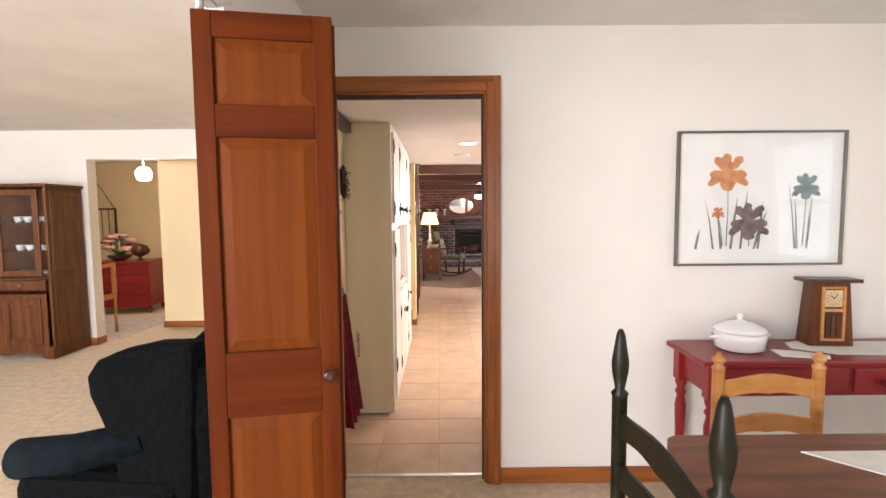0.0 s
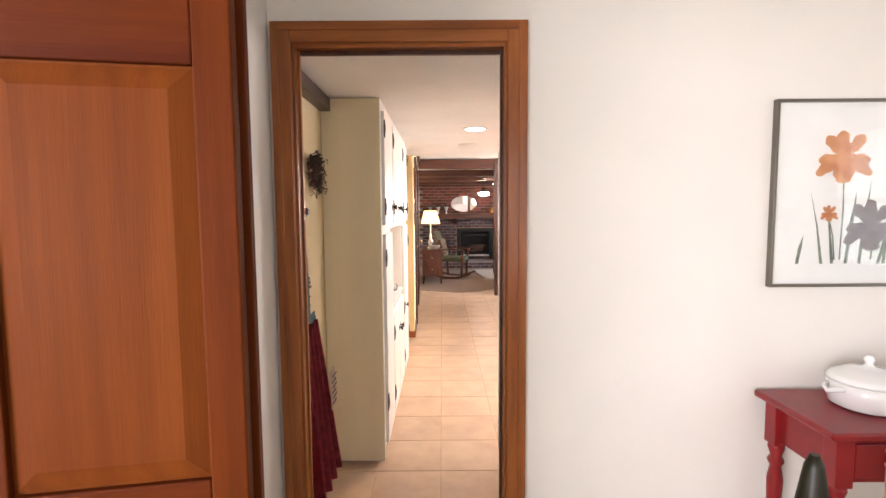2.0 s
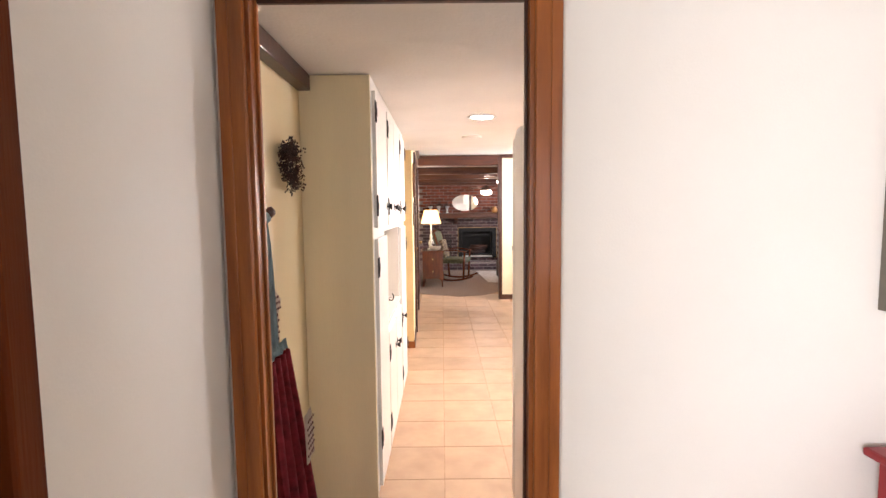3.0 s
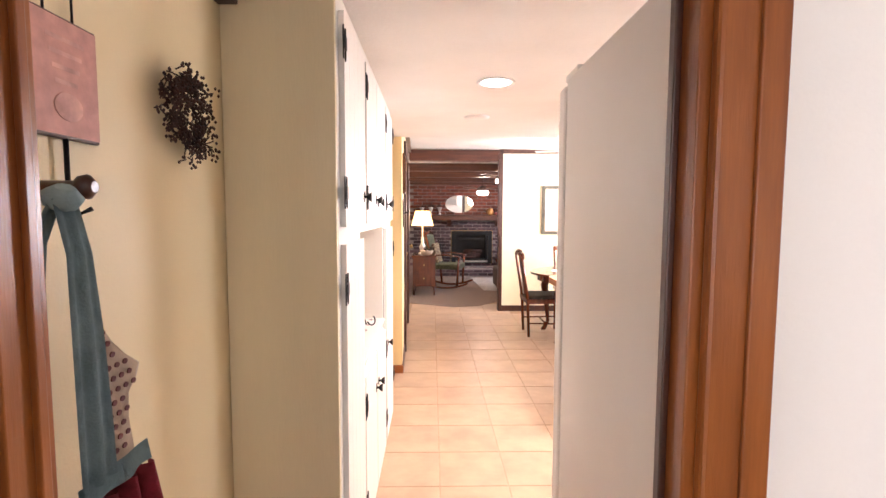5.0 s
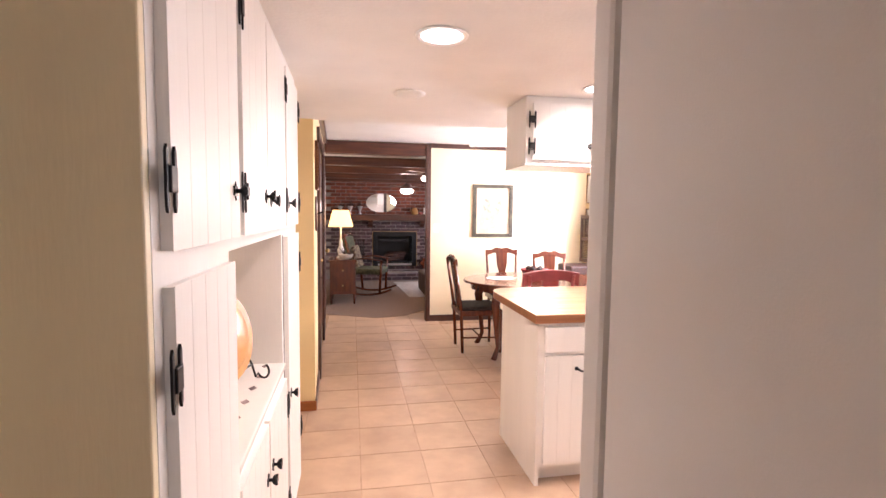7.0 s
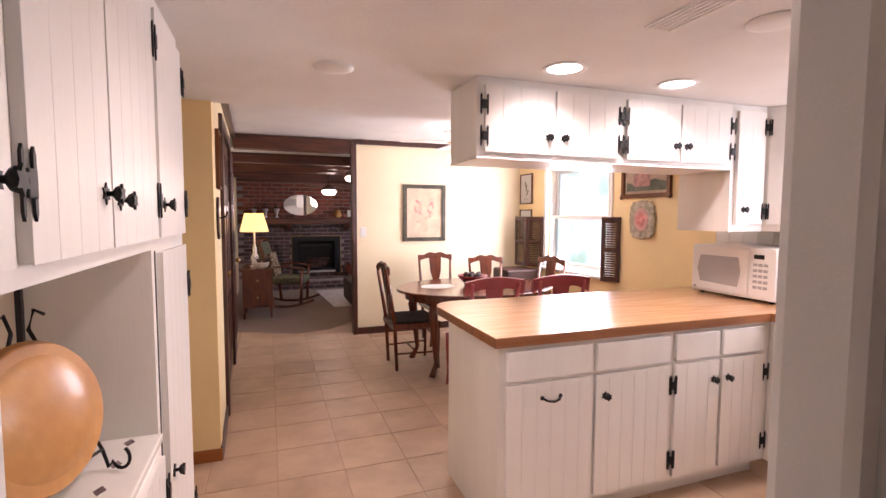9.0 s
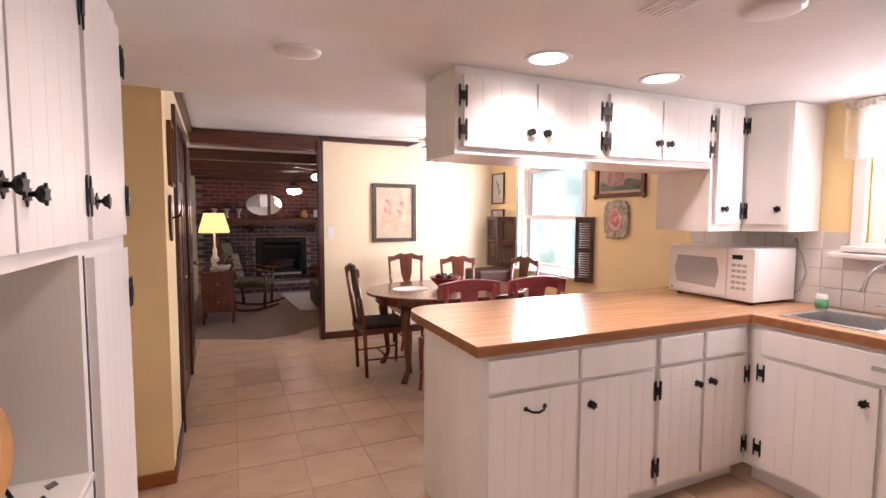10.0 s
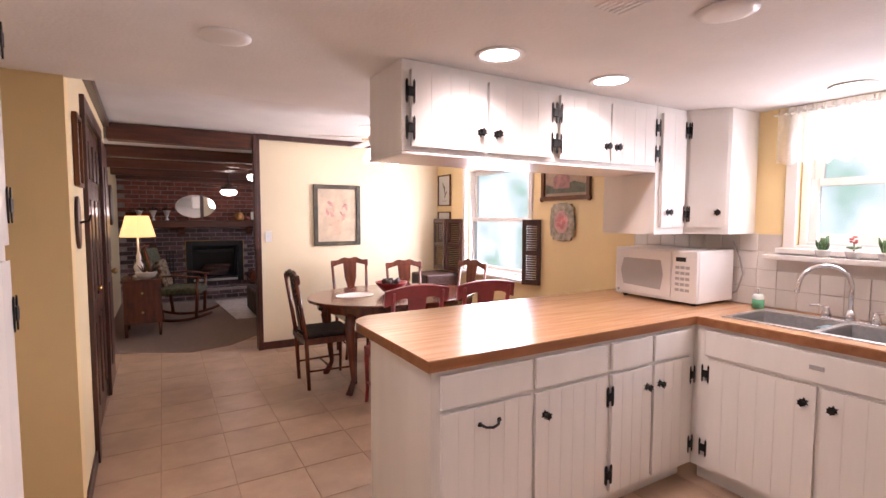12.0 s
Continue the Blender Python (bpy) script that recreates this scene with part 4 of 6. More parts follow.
def cloth_strip(pts, amp, waves, n=24, xoff=0.0):
    """Cloth on the wall: rows of (y0, y1, z)."""
    bm = bmesh.new()
    g = []
    for j, (a, b, z) in enumerate(pts):
        g.append([bm.verts.new((xoff + 0.006 + amp * (1 + math.sin(i / n * waves * 6.28 + 0.15 * j)) * (0.35 + 0.65 * j / max(1, len(pts) - 1)), a + (b - a) * i / n, z)) for i in range(n + 1)])
    for p, q in zip(g, g[1:]):
        for i in range(n):
            bm.faces.new((p[i], p[i + 1], q[i + 1], q[i])).smooth = True
    bmesh.ops.solidify(bm, geom=bm.faces[:], thickness=0.002)
    return bm


part("tie", cloth_strip([(-0.02, 0.03, 1.43), (0.0, 0.055, 1.34), (0.0, 0.07, 1.2), (0.0, 0.08, 1.02), (0.0, 0.08, 0.93)], 0.006, 2, 12, 0.03), APR_BLUE, ap, "blue-grey cotton tie")
part("loop", cloth_strip([(-0.05, -0.02, 1.28), (-0.04, -0.012, 1.36), (-0.025, 0.005, 1.40), (-0.01, 0.02, 1.43)], 0.004, 1, 8, 0.015), APR_BLUE, ap, "blue-grey cotton tie")
part("knot", lathe([(0.006, -0.022), (0.022, -0.012), (0.026, 0.004), (0.012, 0.02)], 10, None, pose(0.035, 0.005, 1.432, 20, 30, 0)), APR_BLUE, ap)
part("bib", cloth_strip([(0.05, 0.085, 1.215), (0.05, 0.12, 1.165), (0.05, 0.155, 1.13), (0.05, 0.195, 1.10), (0.05, 0.185, 1.075), (0.05, 0.16, 1.05), (0.05, 0.158, 1.0), (0.05, 0.17, 0.93)], 0.003, 1.5, 20, 0.014), APR_PRINT, ap, "dotted calico bib")
dot = bpy.data.meshes.new("dot")
bm = plate_shape(ellipse(0, 0, 0.0062, 0.0055, 8), 0, 0.002, "x")
bm.to_mesh(dot)
bm.free()
dot.materials.append(APR_DOT)
for j in range(11):
    for i in range(5):
        y, z = 0.088 + i * 0.022 + 0.011 * (j % 2), 0.955 + j * 0.0235
        if y < (0.148 if z < 1.06 else 0.17 if z < 1.11 else 0.076 + (1.215 - z) * 0.75):
            part("dot", dot, None, ap, "", pose(0.0262, y, z))
part("waistband", cloth_strip([(0.0, 0.18, 0.945), (0.0, 0.185, 0.90)], 0.005, 2, 20, 0.03), APR_BLUE, ap)
rows = [(-0.05 * t, 0.185 + 0.13 * t, 0.90 - 0.84 * t) for t in (k / 8 for k in range(9))]
part("skirt", cloth_strip(rows, 0.055, 3.5, 60, 0.008), APR_RED, ap, "gathered red calico skirt")
part("pocket", cloth_strip([(0.08, 0.17, 0.66), (0.085, 0.19, 0.46)], 0.004, 1, 16, 0.112), APR_PRINT, ap, "dotted calico pocket")
for j in range(6):
    for i in range(4):
        part("dot", dot, None, ap, "", pose(0.1255, 0.097 + i * 0.021 + 0.01 * (j % 2), 0.49 + j * 0.027))

# ---- front room ----


def panel_door(parent, name, x0, x1, z0, z1, t=0.034, m=None):
    """One leaf of a folding door, seen on its -y side: stiles, rails and raised panels."""
    leaf = part(name, B(x0 + 0.02, x1 - 0.02, -0.006, 0.006, z0 + 0.02, z1 - 0.02), PANELW, parent, "", m)
    s = 0.052
    for a in (x0, x1 - s):
        part("stile", B(a, a + s, -t / 2, t / 2, z0, z1, bev=0.003), DOORW, leaf)
    rails = [(z0, z0 + 0.19), (0.86, 1.05), (1.648, 1.736), (1.912, z1)]
    for a, b in rails:
        part("rail", B(x0 + s, x1 - s, -t / 2 + 0.0005, t / 2 - 0.0005, a, b, bev=0.003), DOORH, leaf)
    for (a, b), (c, d) in zip(rails, rails[1:]):
        bm = bmesh.new()
        for sg in (-1, 1):
            o = [(x0 + s + 0.004, b + 0.004), (x1 - s - 0.004, b + 0.004), (x1 - s - 0.004, c - 0.004), (x0 + s + 0.004, c - 0.004)]
            q = 0.034
            i = [(x0 + s + q, b + q), (x1 - s - q, b + q), (x1 - s - q, c - q), (x0 + s + q, c - q)]
            vo = [bm.verts.new((u, sg * 0.0062, v)) for u, v in o]
            vi = [bm.verts.new((u, sg * 0.0150, v)) for u, v in i]
            bm.faces.new(vi)
            for k in range(4):
                bm.faces.new((vo[k], vo[(k + 1) % 4], vi[(k + 1) % 4], vi[k]))
        bmesh.ops.recalc_face_normals(bm, faces=bm.faces[:])
        part("raised_panel", bm, PANELW, leaf)
    return leaf


bf = thing("folding_door", "red-brown wooden folding door, folded open, with raised panels", "door", pose(-0.36, 1.19, 0, 0, 0, 10))
lf = panel_door(bf, "leaf", 0.0, 0.365, 0.02, 1.982)
part("knob", lathe([(0.006, 0), (0.008, 0.012), (0.017, 0.02), (0.018, 0.03), (0.008, 0.036)], 14, None, pose(0.335, -0.017, 0.975, 90, 0, 0)), DARKW, lf)
panel_door(bf, "leaf", 0.005, 0.37, 0.02, 1.982, m=pose(0, 0.042, 0, 0, 0, 3))
part("pivot", tube([(0.02, 0, 1.975), (0.02, 0, 2.05)], 0.012), STEEL, bf)

# red side table with its things
tb = thing("side_table", "red painted side table with turned legs and drawers", "table", pose(1.46, 1.93, 0))
TW, TD = 1.35, 0.37
part("tabletop", B(0, TW, 0, TD, 0.745, 0.77, bev=0.008), RED, tb)
for nm, p in (("apron_side", (0.055, 0.073, 0.06, TD - 0.06, 0.60, 0.744)), ("apron_side", (TW - 0.073, TW - 0.055, 0.06, TD - 0.06, 0.60, 0.744)), ("apron_back", (0.06, TW - 0.06, TD - 0.045, TD - 0.03, 0.60, 0.744)),
              ("front_rail", (0.06, TW - 0.06, 0.035, 0.05, 0.60, 0.744))):
    part(nm, B(*p), RED, tb)
for a, b in ((0.09, 0.66), (0.69, 1.26)):
    dr = part("drawer", B(a, b, 0.024, 0.0349, 0.615, 0.725, bev=0.004), RED, tb)
    part("knob", lathe([(0.008, 0), (0.008, 0.01), (0.02, 0.02), (0.021, 0.03), (0.008, 0.038)], 14, None, pose((a + b) / 2 + (-0.16 if a < 0.5 else -0.16), 0.024, 0.665, 90, 0, 0)), RED, dr)
leg = [(0.012, 0.0), (0.018, 0.03), (0.014, 0.06), (0.024, 0.35), (0.027, 0.45), (0.018, 0.50), (0.028, 0.52), (0.018, 0.54), (0.028, 0.57), (0.026, 0.585)]
for x in (0.06, TW - 0.06):
    for y in (0.05, TD - 0.05):
        bm = lathe(leg, 14, None, pose(x, y, 0))
        box(bm, x - 0.028, x + 0.028, y - 0.028, y + 0.028, 0.585, 0.744, 0.003)
        part("leg", bm, RED, tb)
cs = thing("casserole_dish", "white porcelain covered casserole dish with handles", "dish", pose(1.735, 2.13, 0.7712))
cs.scale = (0.86, 0.86, 1.12)
part("bowl", lathe([(0.10, 0), (0.125, 0.01), (0.132, 0.05), (0.134, 0.075), (0.12, 0.078)], 32), PORC, cs)
part("lid", lathe([(0.134, 0.08), (0.137, 0.088), (0.12, 0.10), (0.06, 0.12), (0.02, 0.125), (0.012, 0.135), (0.02, 0.148), (0.008, 0.158)], 32), PORC, cs)
for s in (-1, 1):
    part("handle", tube([(s * 0.125, -0.04, 0.065), (s * 0.155, -0.025, 0.06), (s * 0.158, 0, 0.05), (s * 0.155, 0.025, 0.06), (s * 0.125, 0.04, 0.065)], 0.008), PORC, cs)
nk = tagged(part("folded_napkin", plate_shape([(1.84, 1.99), (2.03, 1.945), (2.06, 1.985), (1.96, 2.06), (1.86, 2.09)], 0.7712, 0.780, "z", None, 0.003), CLOTH), "folded white linen napkin on the red table", "napkin")
rn = tagged(part("table_runner", plate_shape([(1.98, 2.12), (2.12, 2.02), (2.3, 2.0), (2.6, 2.0), (2.62, 2.22), (2.1, 2.25), (2.02, 2.22)], 0.7712, 0.7735, "z"), CLOTH), "pale crocheted runner with a scalloped edge", "table runner")
ck = thing("mantel_clock", "dark wood craftsman clock with a square brass face", "clock", pose(2.20, 2.20, 0.774, 0, 0, -6))
ck.scale = (0.86, 0.86, 0.9)


def taper(w0, d0, w1, d1, z0, z1):
    bm = bmesh.new()
    a = [bm.verts.new((sx * w0 / 2, sy * d0 / 2, z0)) for sx, sy in ((-1, -1), (1, -1), (1, 1), (-1, 1))]
    b = [bm.verts.new((sx * w1 / 2, sy * d1 / 2, z1)) for sx, sy in ((-1, -1), (1, -1), (1, 1), (-1, 1))]
    bm.faces.new(a[::-1]), bm.faces.new(b)
    for k in range(4):
        bm.faces.new((a[k], a[(k + 1) % 4], b[(k + 1) % 4], b[k]))
    return bm


part("case", taper(0.235, 0.12, 0.185, 0.10, 0.0, 0.345), CABW, ck)
part("top", B(-0.145, 0.145, -0.075, 0.06, 0.345, 0.365, bev=0.004), DARKW, ck)
part("front_frame", frame_bm(-0.062, 0.062, 0.03, 0.325, 0.014, -0.075, -0.055, "y"), PINE, ck)
part("dial", B(-0.046, 0.046, -0.066, -0.060, 0.215, 0.305), mat("brass_dial", (0.66, 0.50, 0.30), 0.45, var=0.08), ck, "square brass dial")
for a, l in ((2.3, 0.022), (0.9, 0.03)):
    part("clock_hand", tube([(0, -0.068, 0.26), (l * math.cos(a), -0.068, 0.26 + l * math.sin(a))], 0.002, 5), BLACK, ck)
for i in range(12):
    a = i * math.pi / 6
    part("hour_mark", B(0.034 * math.cos(a) - 0.002, 0.034 * math.cos(a) + 0.002, -0.0665, -0.0662, 0.26 + 0.034 * math.sin(a) - 0.003, 0.26 + 0.034 * math.sin(a) + 0.003), BLACK, ck)
part("divider", B(-0.05, 0.05, -0.072, -0.058, 0.19, 0.205), PINE, ck)
part("recess", B(-0.048, 0.048, -0.064, -0.058, 0.044, 0.19), DARKW, ck)
for x in (-0.028, 0.0, 0.028):
    part("slat", B(x - 0.007, x + 0.007, -0.070, -0.064, 0.06, 0.175, bev=0.002), CABW, ck)

# framed flower print


def framed(name, label, m, w, h, fw, material, depth=0.025, paper=PAPER, glass=True):
    """A framed picture facing -y, centred on its lower edge's middle."""
    f = thing(name, label, "picture", m)
    part("frame", frame_bm(-w / 2, w / 2, 0, h, fw, -depth, 0, "y", 0.002), material, f)
    part("paper", B(-w / 2 + fw * 0.8, w / 2 - fw * 0.8, -0.008, -0.003, fw * 0.8, h - fw * 0.8), paper, f, "paper sheet")
    if glass:
        g = part("glass", quad((-w / 2 + fw * 0.8, -0.0155, fw * 0.8), (w / 2 - fw * 0.8, -0.0155, fw * 0.8), (w / 2 - fw * 0.8, -0.0155, h - fw * 0.8), (-w / 2 + fw * 0.8, -0.0155, h - fw * 0.8)), PGLASS, f)
        g.visible_shadow = False
    return f


def petal(cx, cz, l, w, a, n=22):
    pts = []
    for i in range(n):
        t = 2 * math.pi * i / n
        u, v = l / 2 * (1 + math.cos(t)), w / 2 * math.sin(t) * (0.40 + 0.60 * (1 + math.cos(t)) / 2) * (1 + 0.16 * math.sin(7 * t + cx * 40 + a))
        pts.append((cx + u * math.cos(a) - v * math.sin(a), cz + u * math.sin(a) + v * math.cos(a)))
    return pts


SAGE = mat("sage_watercolour", (0.17, 0.22, 0.19), 0.8, var=0.3, scale=30)
ip = framed("flower_print", "framed botanical print of orange and dark irises behind glass", pose(1.925, DY0 - 0.001, 1.155), 0.855, 0.68, 0.011, SILVER)


def iris(cx, cz, s, material, stem_to):
    b = 0
    for a, l, w in ((96, 0.95, 0.62), (132, 1.0, 0.55), (48, 1.05, 0.58), (188, 0.95, 0.5), (212, 1.2, 0.5), (-8, 0.95, 0.5), (-32, 1.2, 0.5), (268, 0.95, 0.95), (246, 0.7, 0.6), (292, 0.7, 0.6)):
        y = -0.0085 - 0.0004 * b
        part("petal", plate_shape(petal(cx, cz, l * s, w * s, radians(a)), y, y + 0.0003, "y"), material, ip)
        b += 1
    bm = tube([(cx, -0.0082, cz - s * 0.6), ((cx + stem_to) / 2 + 0.004, -0.0082, (cz + 0.1) / 2), (stem_to, -0.0082, 0.10)], [0.004, 0.005, 0.006], 6, None, 0.08)
    part("stem", bm, INKGR, ip)


iris(-0.165, 0.475, 0.10, ORANGE, -0.165)
iris(-0.05, 0.225, 0.10, MAROON, -0.05)
iris(0.235, 0.40, 0.07, SAGE, 0.225)
iris(-0.21, 0.27, 0.032, ORANGE, -0.185)
for x, zt, dx in ((-0.23, 0.35, -0.05), (-0.19, 0.3, -0.03), (-0.14, 0.36, 0.03), (-0.09, 0.39, 0.03), (0.0, 0.33, 0.02), (-0.32, 0.19, 0.02), (0.19, 0.46, -0.05), (0.2, 0.35, -0.02), (0.25, 0.36, 0.02), (-0.02, 0.28, 0.06)):
    part("leaf", plate_shape([(x - 0.006, 0.085), (x + 0.006, 0.085), (x + dx * 0.5 + 0.006, (zt + 0.1) / 2), (x + dx, zt), (x + dx * 0.4 - 0.005, (zt + 0.1) / 2)], -0.0084, -0.0081, "y"), INKGR, ip)

# dining table, chairs and runner
dt = thing("dining_table", "brown wooden dining table beside the wall", "table", pose(0.90, 0.30, 0))
o = [(0.12, 0.0), (1.6, 0.0), (1.6, 1.01), (0.12, 1.01)] + [(0.12 - 0.10 * math.sin(t), 0.505 + 0.505 * math.cos(t)) for t in (math.pi * i / 12 for i in range(1, 12))]
part("tabletop", plate_shape(o, 0.715, 0.74, "z", None, 0.006), TABLEW, dt)
part("skirt", B(0.20, 1.45, 0.12, 0.90, 0.63, 0.714), MAHOG, dt)
for x in (0.24, 1.41):
    for y in (0.16, 0.86):
        part("leg", lathe([(0.02, 0), (0.03, 0.1), (0.022, 0.2), (0.035, 0.5), (0.04, 0.63)], 14, None, pose(x, y, 0)), MAHOG, dt)
tagged(part("table_mat", plate_shape([(1.33, 1.19), (2.3, 1.19), (2.3, 0.8), (1.66, 0.8), (1.55, 0.98)], 0.7405, 0.744, "z"), CLOTH), "white linen runner on the dining table", "table runner")


def ladder_chair(label, m, wood, seatm, w, h, seat=0.45, finial=0.11):
    """A ladder-back chair that faces +y; its back stands on y=0."""
    c = thing("ladder_back_chair", label, "chair", m)
    for s in (-1, 1):
        x = s * w / 2
        part("back_post", lathe([(0.014, 0), (0.020, 0.05), (0.021, h - finial - 0.02), (0.024, h - finial - 0.012), (0.013, h - finial), (0.022, h - finial * 0.72), (0.024, h - finial * 0.55), (0.012, h - 0.015), (0.006, h)], 14, None, pose(x, 0, 0)), wood, c)
        part("front_leg", lathe([(0.014, 0), (0.020, 0.05), (0.021, seat)], 12, None, pose(x * 1.08, 0.40, 0)), wood, c)
        part("stretcher", tube([(x, 0, 0.22), (x * 1.08, 0.4, 0.22)], 0.010), wood, c)
    part("stretcher", tube([(-w / 2, 0.4, 0.28), (w / 2, 0.4, 0.28)], 0.010), wood, c)
    part("seat", B(-w / 2 - 0.01, w / 2 + 0.01, -0.01, 0.42, seat - 0.02, seat + 0.012, bev=0.012), seatm, c)
    z = h - finial - 0.05
    while z > seat + 0.12:
        pts = []
        n = 14
        top = [(-w / 2 + w * i / n, z + 0.012 * math.cos((i / n - 0.5) * math.pi * 2)) for i in range(n + 1)]
        bot = [(x, zz - 0.075 + 0.012 * abs(math.sin(i / n * 6.28))) for i, (x, zz) in enumerate(top)]
        part("slat", plate_shape(top + bot[::-1], -0.007, 0.007, "y", None, 0.003), wood, c)
        z -= 0.145
    return c


ladder_chair("black-green painted ladder-back chair with pointed finials at the table", pose(0.80, 0.93, 0, 0, 0, -90), GREENP, GREENP, 0.49, 1.11, finial=0.17)
ladder_chair("honey-coloured wooden chair with turned posts at the table", pose(1.50, 1.58, 0, 0, 0, 180), PINE, PINE, 0.37, 0.92, finial=0.045)

# wing chair
wc = thing("wing_chair", "dark teal upholstered wing chair with tapestry back", "armchair", pose(-0.745, 1.76, 0, 0, 0, -95))


def puffy(bm, x0, x1, y0, y1, z0, z1, r=0.05, m=None):
    return box(bm, x0, x1, y0, y1, z0, z1, r, m)


part("seat_base", puffy(bmesh.new(), -0.34, 0.34, -0.38, 0.28, 0.14, 0.36, 0.03), TAPES, wc)
part("cushion", puffy(bmesh.new(), -0.27, 0.27, -0.40, 0.20, 0.36, 0.50, 0.05), TEAL, wc)
out = [(-0.33, 0.2), (0.33, 0.2), (0.36, 0.75), (0.35, 0.94)] + [(0.30 - 0.60 * i / 12, 0.985 + 0.055 * math.sin(math.pi * i / 12)) for i in range(13)] + [(-0.35, 0.94), (-0.36, 0.75)]
part("backrest", plate_shape(out, 0.17, 0.33, "y", None, 0.045), TAPES, wc, "dark tapestry-covered back")
for s in (-1, 1):
    a, b = sorted((s * 0.28, s * 0.38))
    part("arm", puffy(bmesh.new(), a - 0.02, b + 0.02, -0.36, 0.22, 0.14, 0.58, 0.05), TAPES, wc)
    o = [(0.26, 0.45), (0.29, 1.03), (0.15, 1.025), (0.02, 0.995), (-0.05, 0.965), (-0.085, 0.915), (-0.08, 0.85), (-0.045, 0.77), (-0.01, 0.68), (0.0, 0.6), (0.0, 0.45)]
    part("wing", plate_shape(o, a, b, "x", None, 0.025), TAPES, wc)
    part("arm_roll", tube([(s * 0.33, -0.40, 0.595), (s * 0.33, -0.38, 0.605), (s * 0.33, -0.18, 0.63), (s * 0.33, 0.1, 0.70)], [0.045, 0.068, 0.066, 0.06], 14), TEAL, wc)
    for y in (-0.33, 0.26):
        part("leg", tube([(s * 0.29, y, 0.14), (s * 0.31, y - 0.02, 0.07), (s * 0.30, y, 0.0)], [0.03, 0.02, 0.022]), MAHOG, wc)

# ---- living room ----
cb = thing("china_cabinet", "brown antique china cabinet with glass door and stacked white cups", "cabinet", pose(-4.62, 4.62, 0))
CW, CD, CH = 1.02, 0.50, 1.76
for nm, p in (("side", (0, 0.025, 0.02, CD, 0.06, CH - 0.03)), ("side", (CW - 0.025, CW, 0.02, CD, 0.0, CH - 0.03)), ("back", (0.025, CW - 0.025, CD - 0.02, CD, 0.1, CH - 0.03)), ("base", (0.025, CW - 0.025, 0.02, CD - 0.02, 0.10, 0.13)),
              ("shelf", (0.025, CW - 0.025, 0.05, CD - 0.02, 0.80, 0.82)), ("shelf", (0.025, CW - 0.025, 0.05, CD - 0.02, 1.07, 1.085)), ("shelf", (0.025, CW - 0.025, 0.05, CD - 0.02, 1.36, 1.375))):
    part(nm, B(*p, bev=0.003), CABW, cb)
part("cornice", B(-0.03, CW + 0.03, -0.01, CD, CH - 0.03, CH, bev=0.008), CABW, cb)
for z0, z1 in ((0.12, 0.66), (0.70, 0.80)):
    part("drawer" if z0 > 0.6 else "lower_front", B(0.05, CW - 0.05, 0.005, 0.02, z0, z1, bev=0.003), CABW, cb)
for x0, x1 in ((0.10, 0.48), (0.54, 0.92)):
    for a, b in ((0.16, 0.62),):
        d = part("lower_door", frame_bm(x0, x1, a, b, 0.06, -0.008, 0.0045, "y"), CABW, cb)
    dd = part("glass_door", frame_bm(x0 - 0.03, x1 + 0.03, 0.84, CH - 0.06, 0.06, 0.0, 0.02, "y"), CABW, cb)
    g = part("pane", quad((x0 + 0.03, 0.009, 0.90), (x1 - 0.03, 0.009, 0.90), (x1 - 0.03, 0.009, CH - 0.12), (x0 + 0.03, 0.009, CH - 0.12)), GLASS, dd)
    g.visible_shadow = False
    part("pull", lathe([(0.006, 0), (0.014, 0.012), (0.012, 0.02)], 10, None, pose((x0 + x1) / 2, 0.004, 0.75, 90, 0, 0)), BRASS, cb, "brass pull")
for z0 in (0.14, 0.86):
    part("side_panel", frame_bm(0.06, CD - 0.04, z0, z0 + 0.66 if z0 < 0.5 else CH - 0.08, 0.05, CW, CW + 0.008, "x"), CABW, cb)
part("scalloped_apron", plate_shape([(0.0, 0.12), (0.0, 0.0), (0.07, 0.0), (0.12, 0.05), (0.3, 0.07), (0.51, 0.045), (0.72, 0.07), (0.9, 0.05), (0.95, 0.0), (CW, 0.0), (CW, 0.12)], 0.003, 0.02, "y"), CABW, cb)
cup = None
for z in (0.821, 1.086, 1.376):
    for x in (0.60, 0.70, 0.80, 0.88):
        m = pose(-4.62 + x, 4.80, z)
        if cup is None:
            cup = thing("cup", "white china cup on a cabinet shelf", "cup", m, "cups in the china cabinet")
            part("bowl", lathe([(0.02, 0), (0.03, 0.02), (0.04, 0.06), (0.036, 0.062), (0.026, 0.025)], 16), PORC, cup)
            part("handle", tube([(0.035, 0, 0.05), (0.055, 0, 0.045), (0.05, 0, 0.025), (0.03, 0, 0.018)], 0.004), PORC, cup)
        else:
            copy_thing(cup, m)
sw = thing("wall_switch", "ivory light switch plate", "light switch", pose(-3.70, 5.139, 1.18))
part("plate", B(-0.035, 0.035, -0.006, 0, -0.058, 0.058, bev=0.003), PLASW, sw)
part("toggle", B(-0.005, 0.005, -0.014, -0.006, -0.012, 0.012), PLASW, sw)
ch = thing("red_chest", "dark red chest of drawers in the entry", "chest", pose(-4.72, 6.75, 0, 0, 0, 8))
part("carcass", B(0, 0.75, 0.02, 0.55, 0.10, 0.74, bev=0.004), RED, ch)
part("top", B(-0.02, 0.77, 0.0, 0.56, 0.7405, 0.77, bev=0.005), RED, ch)
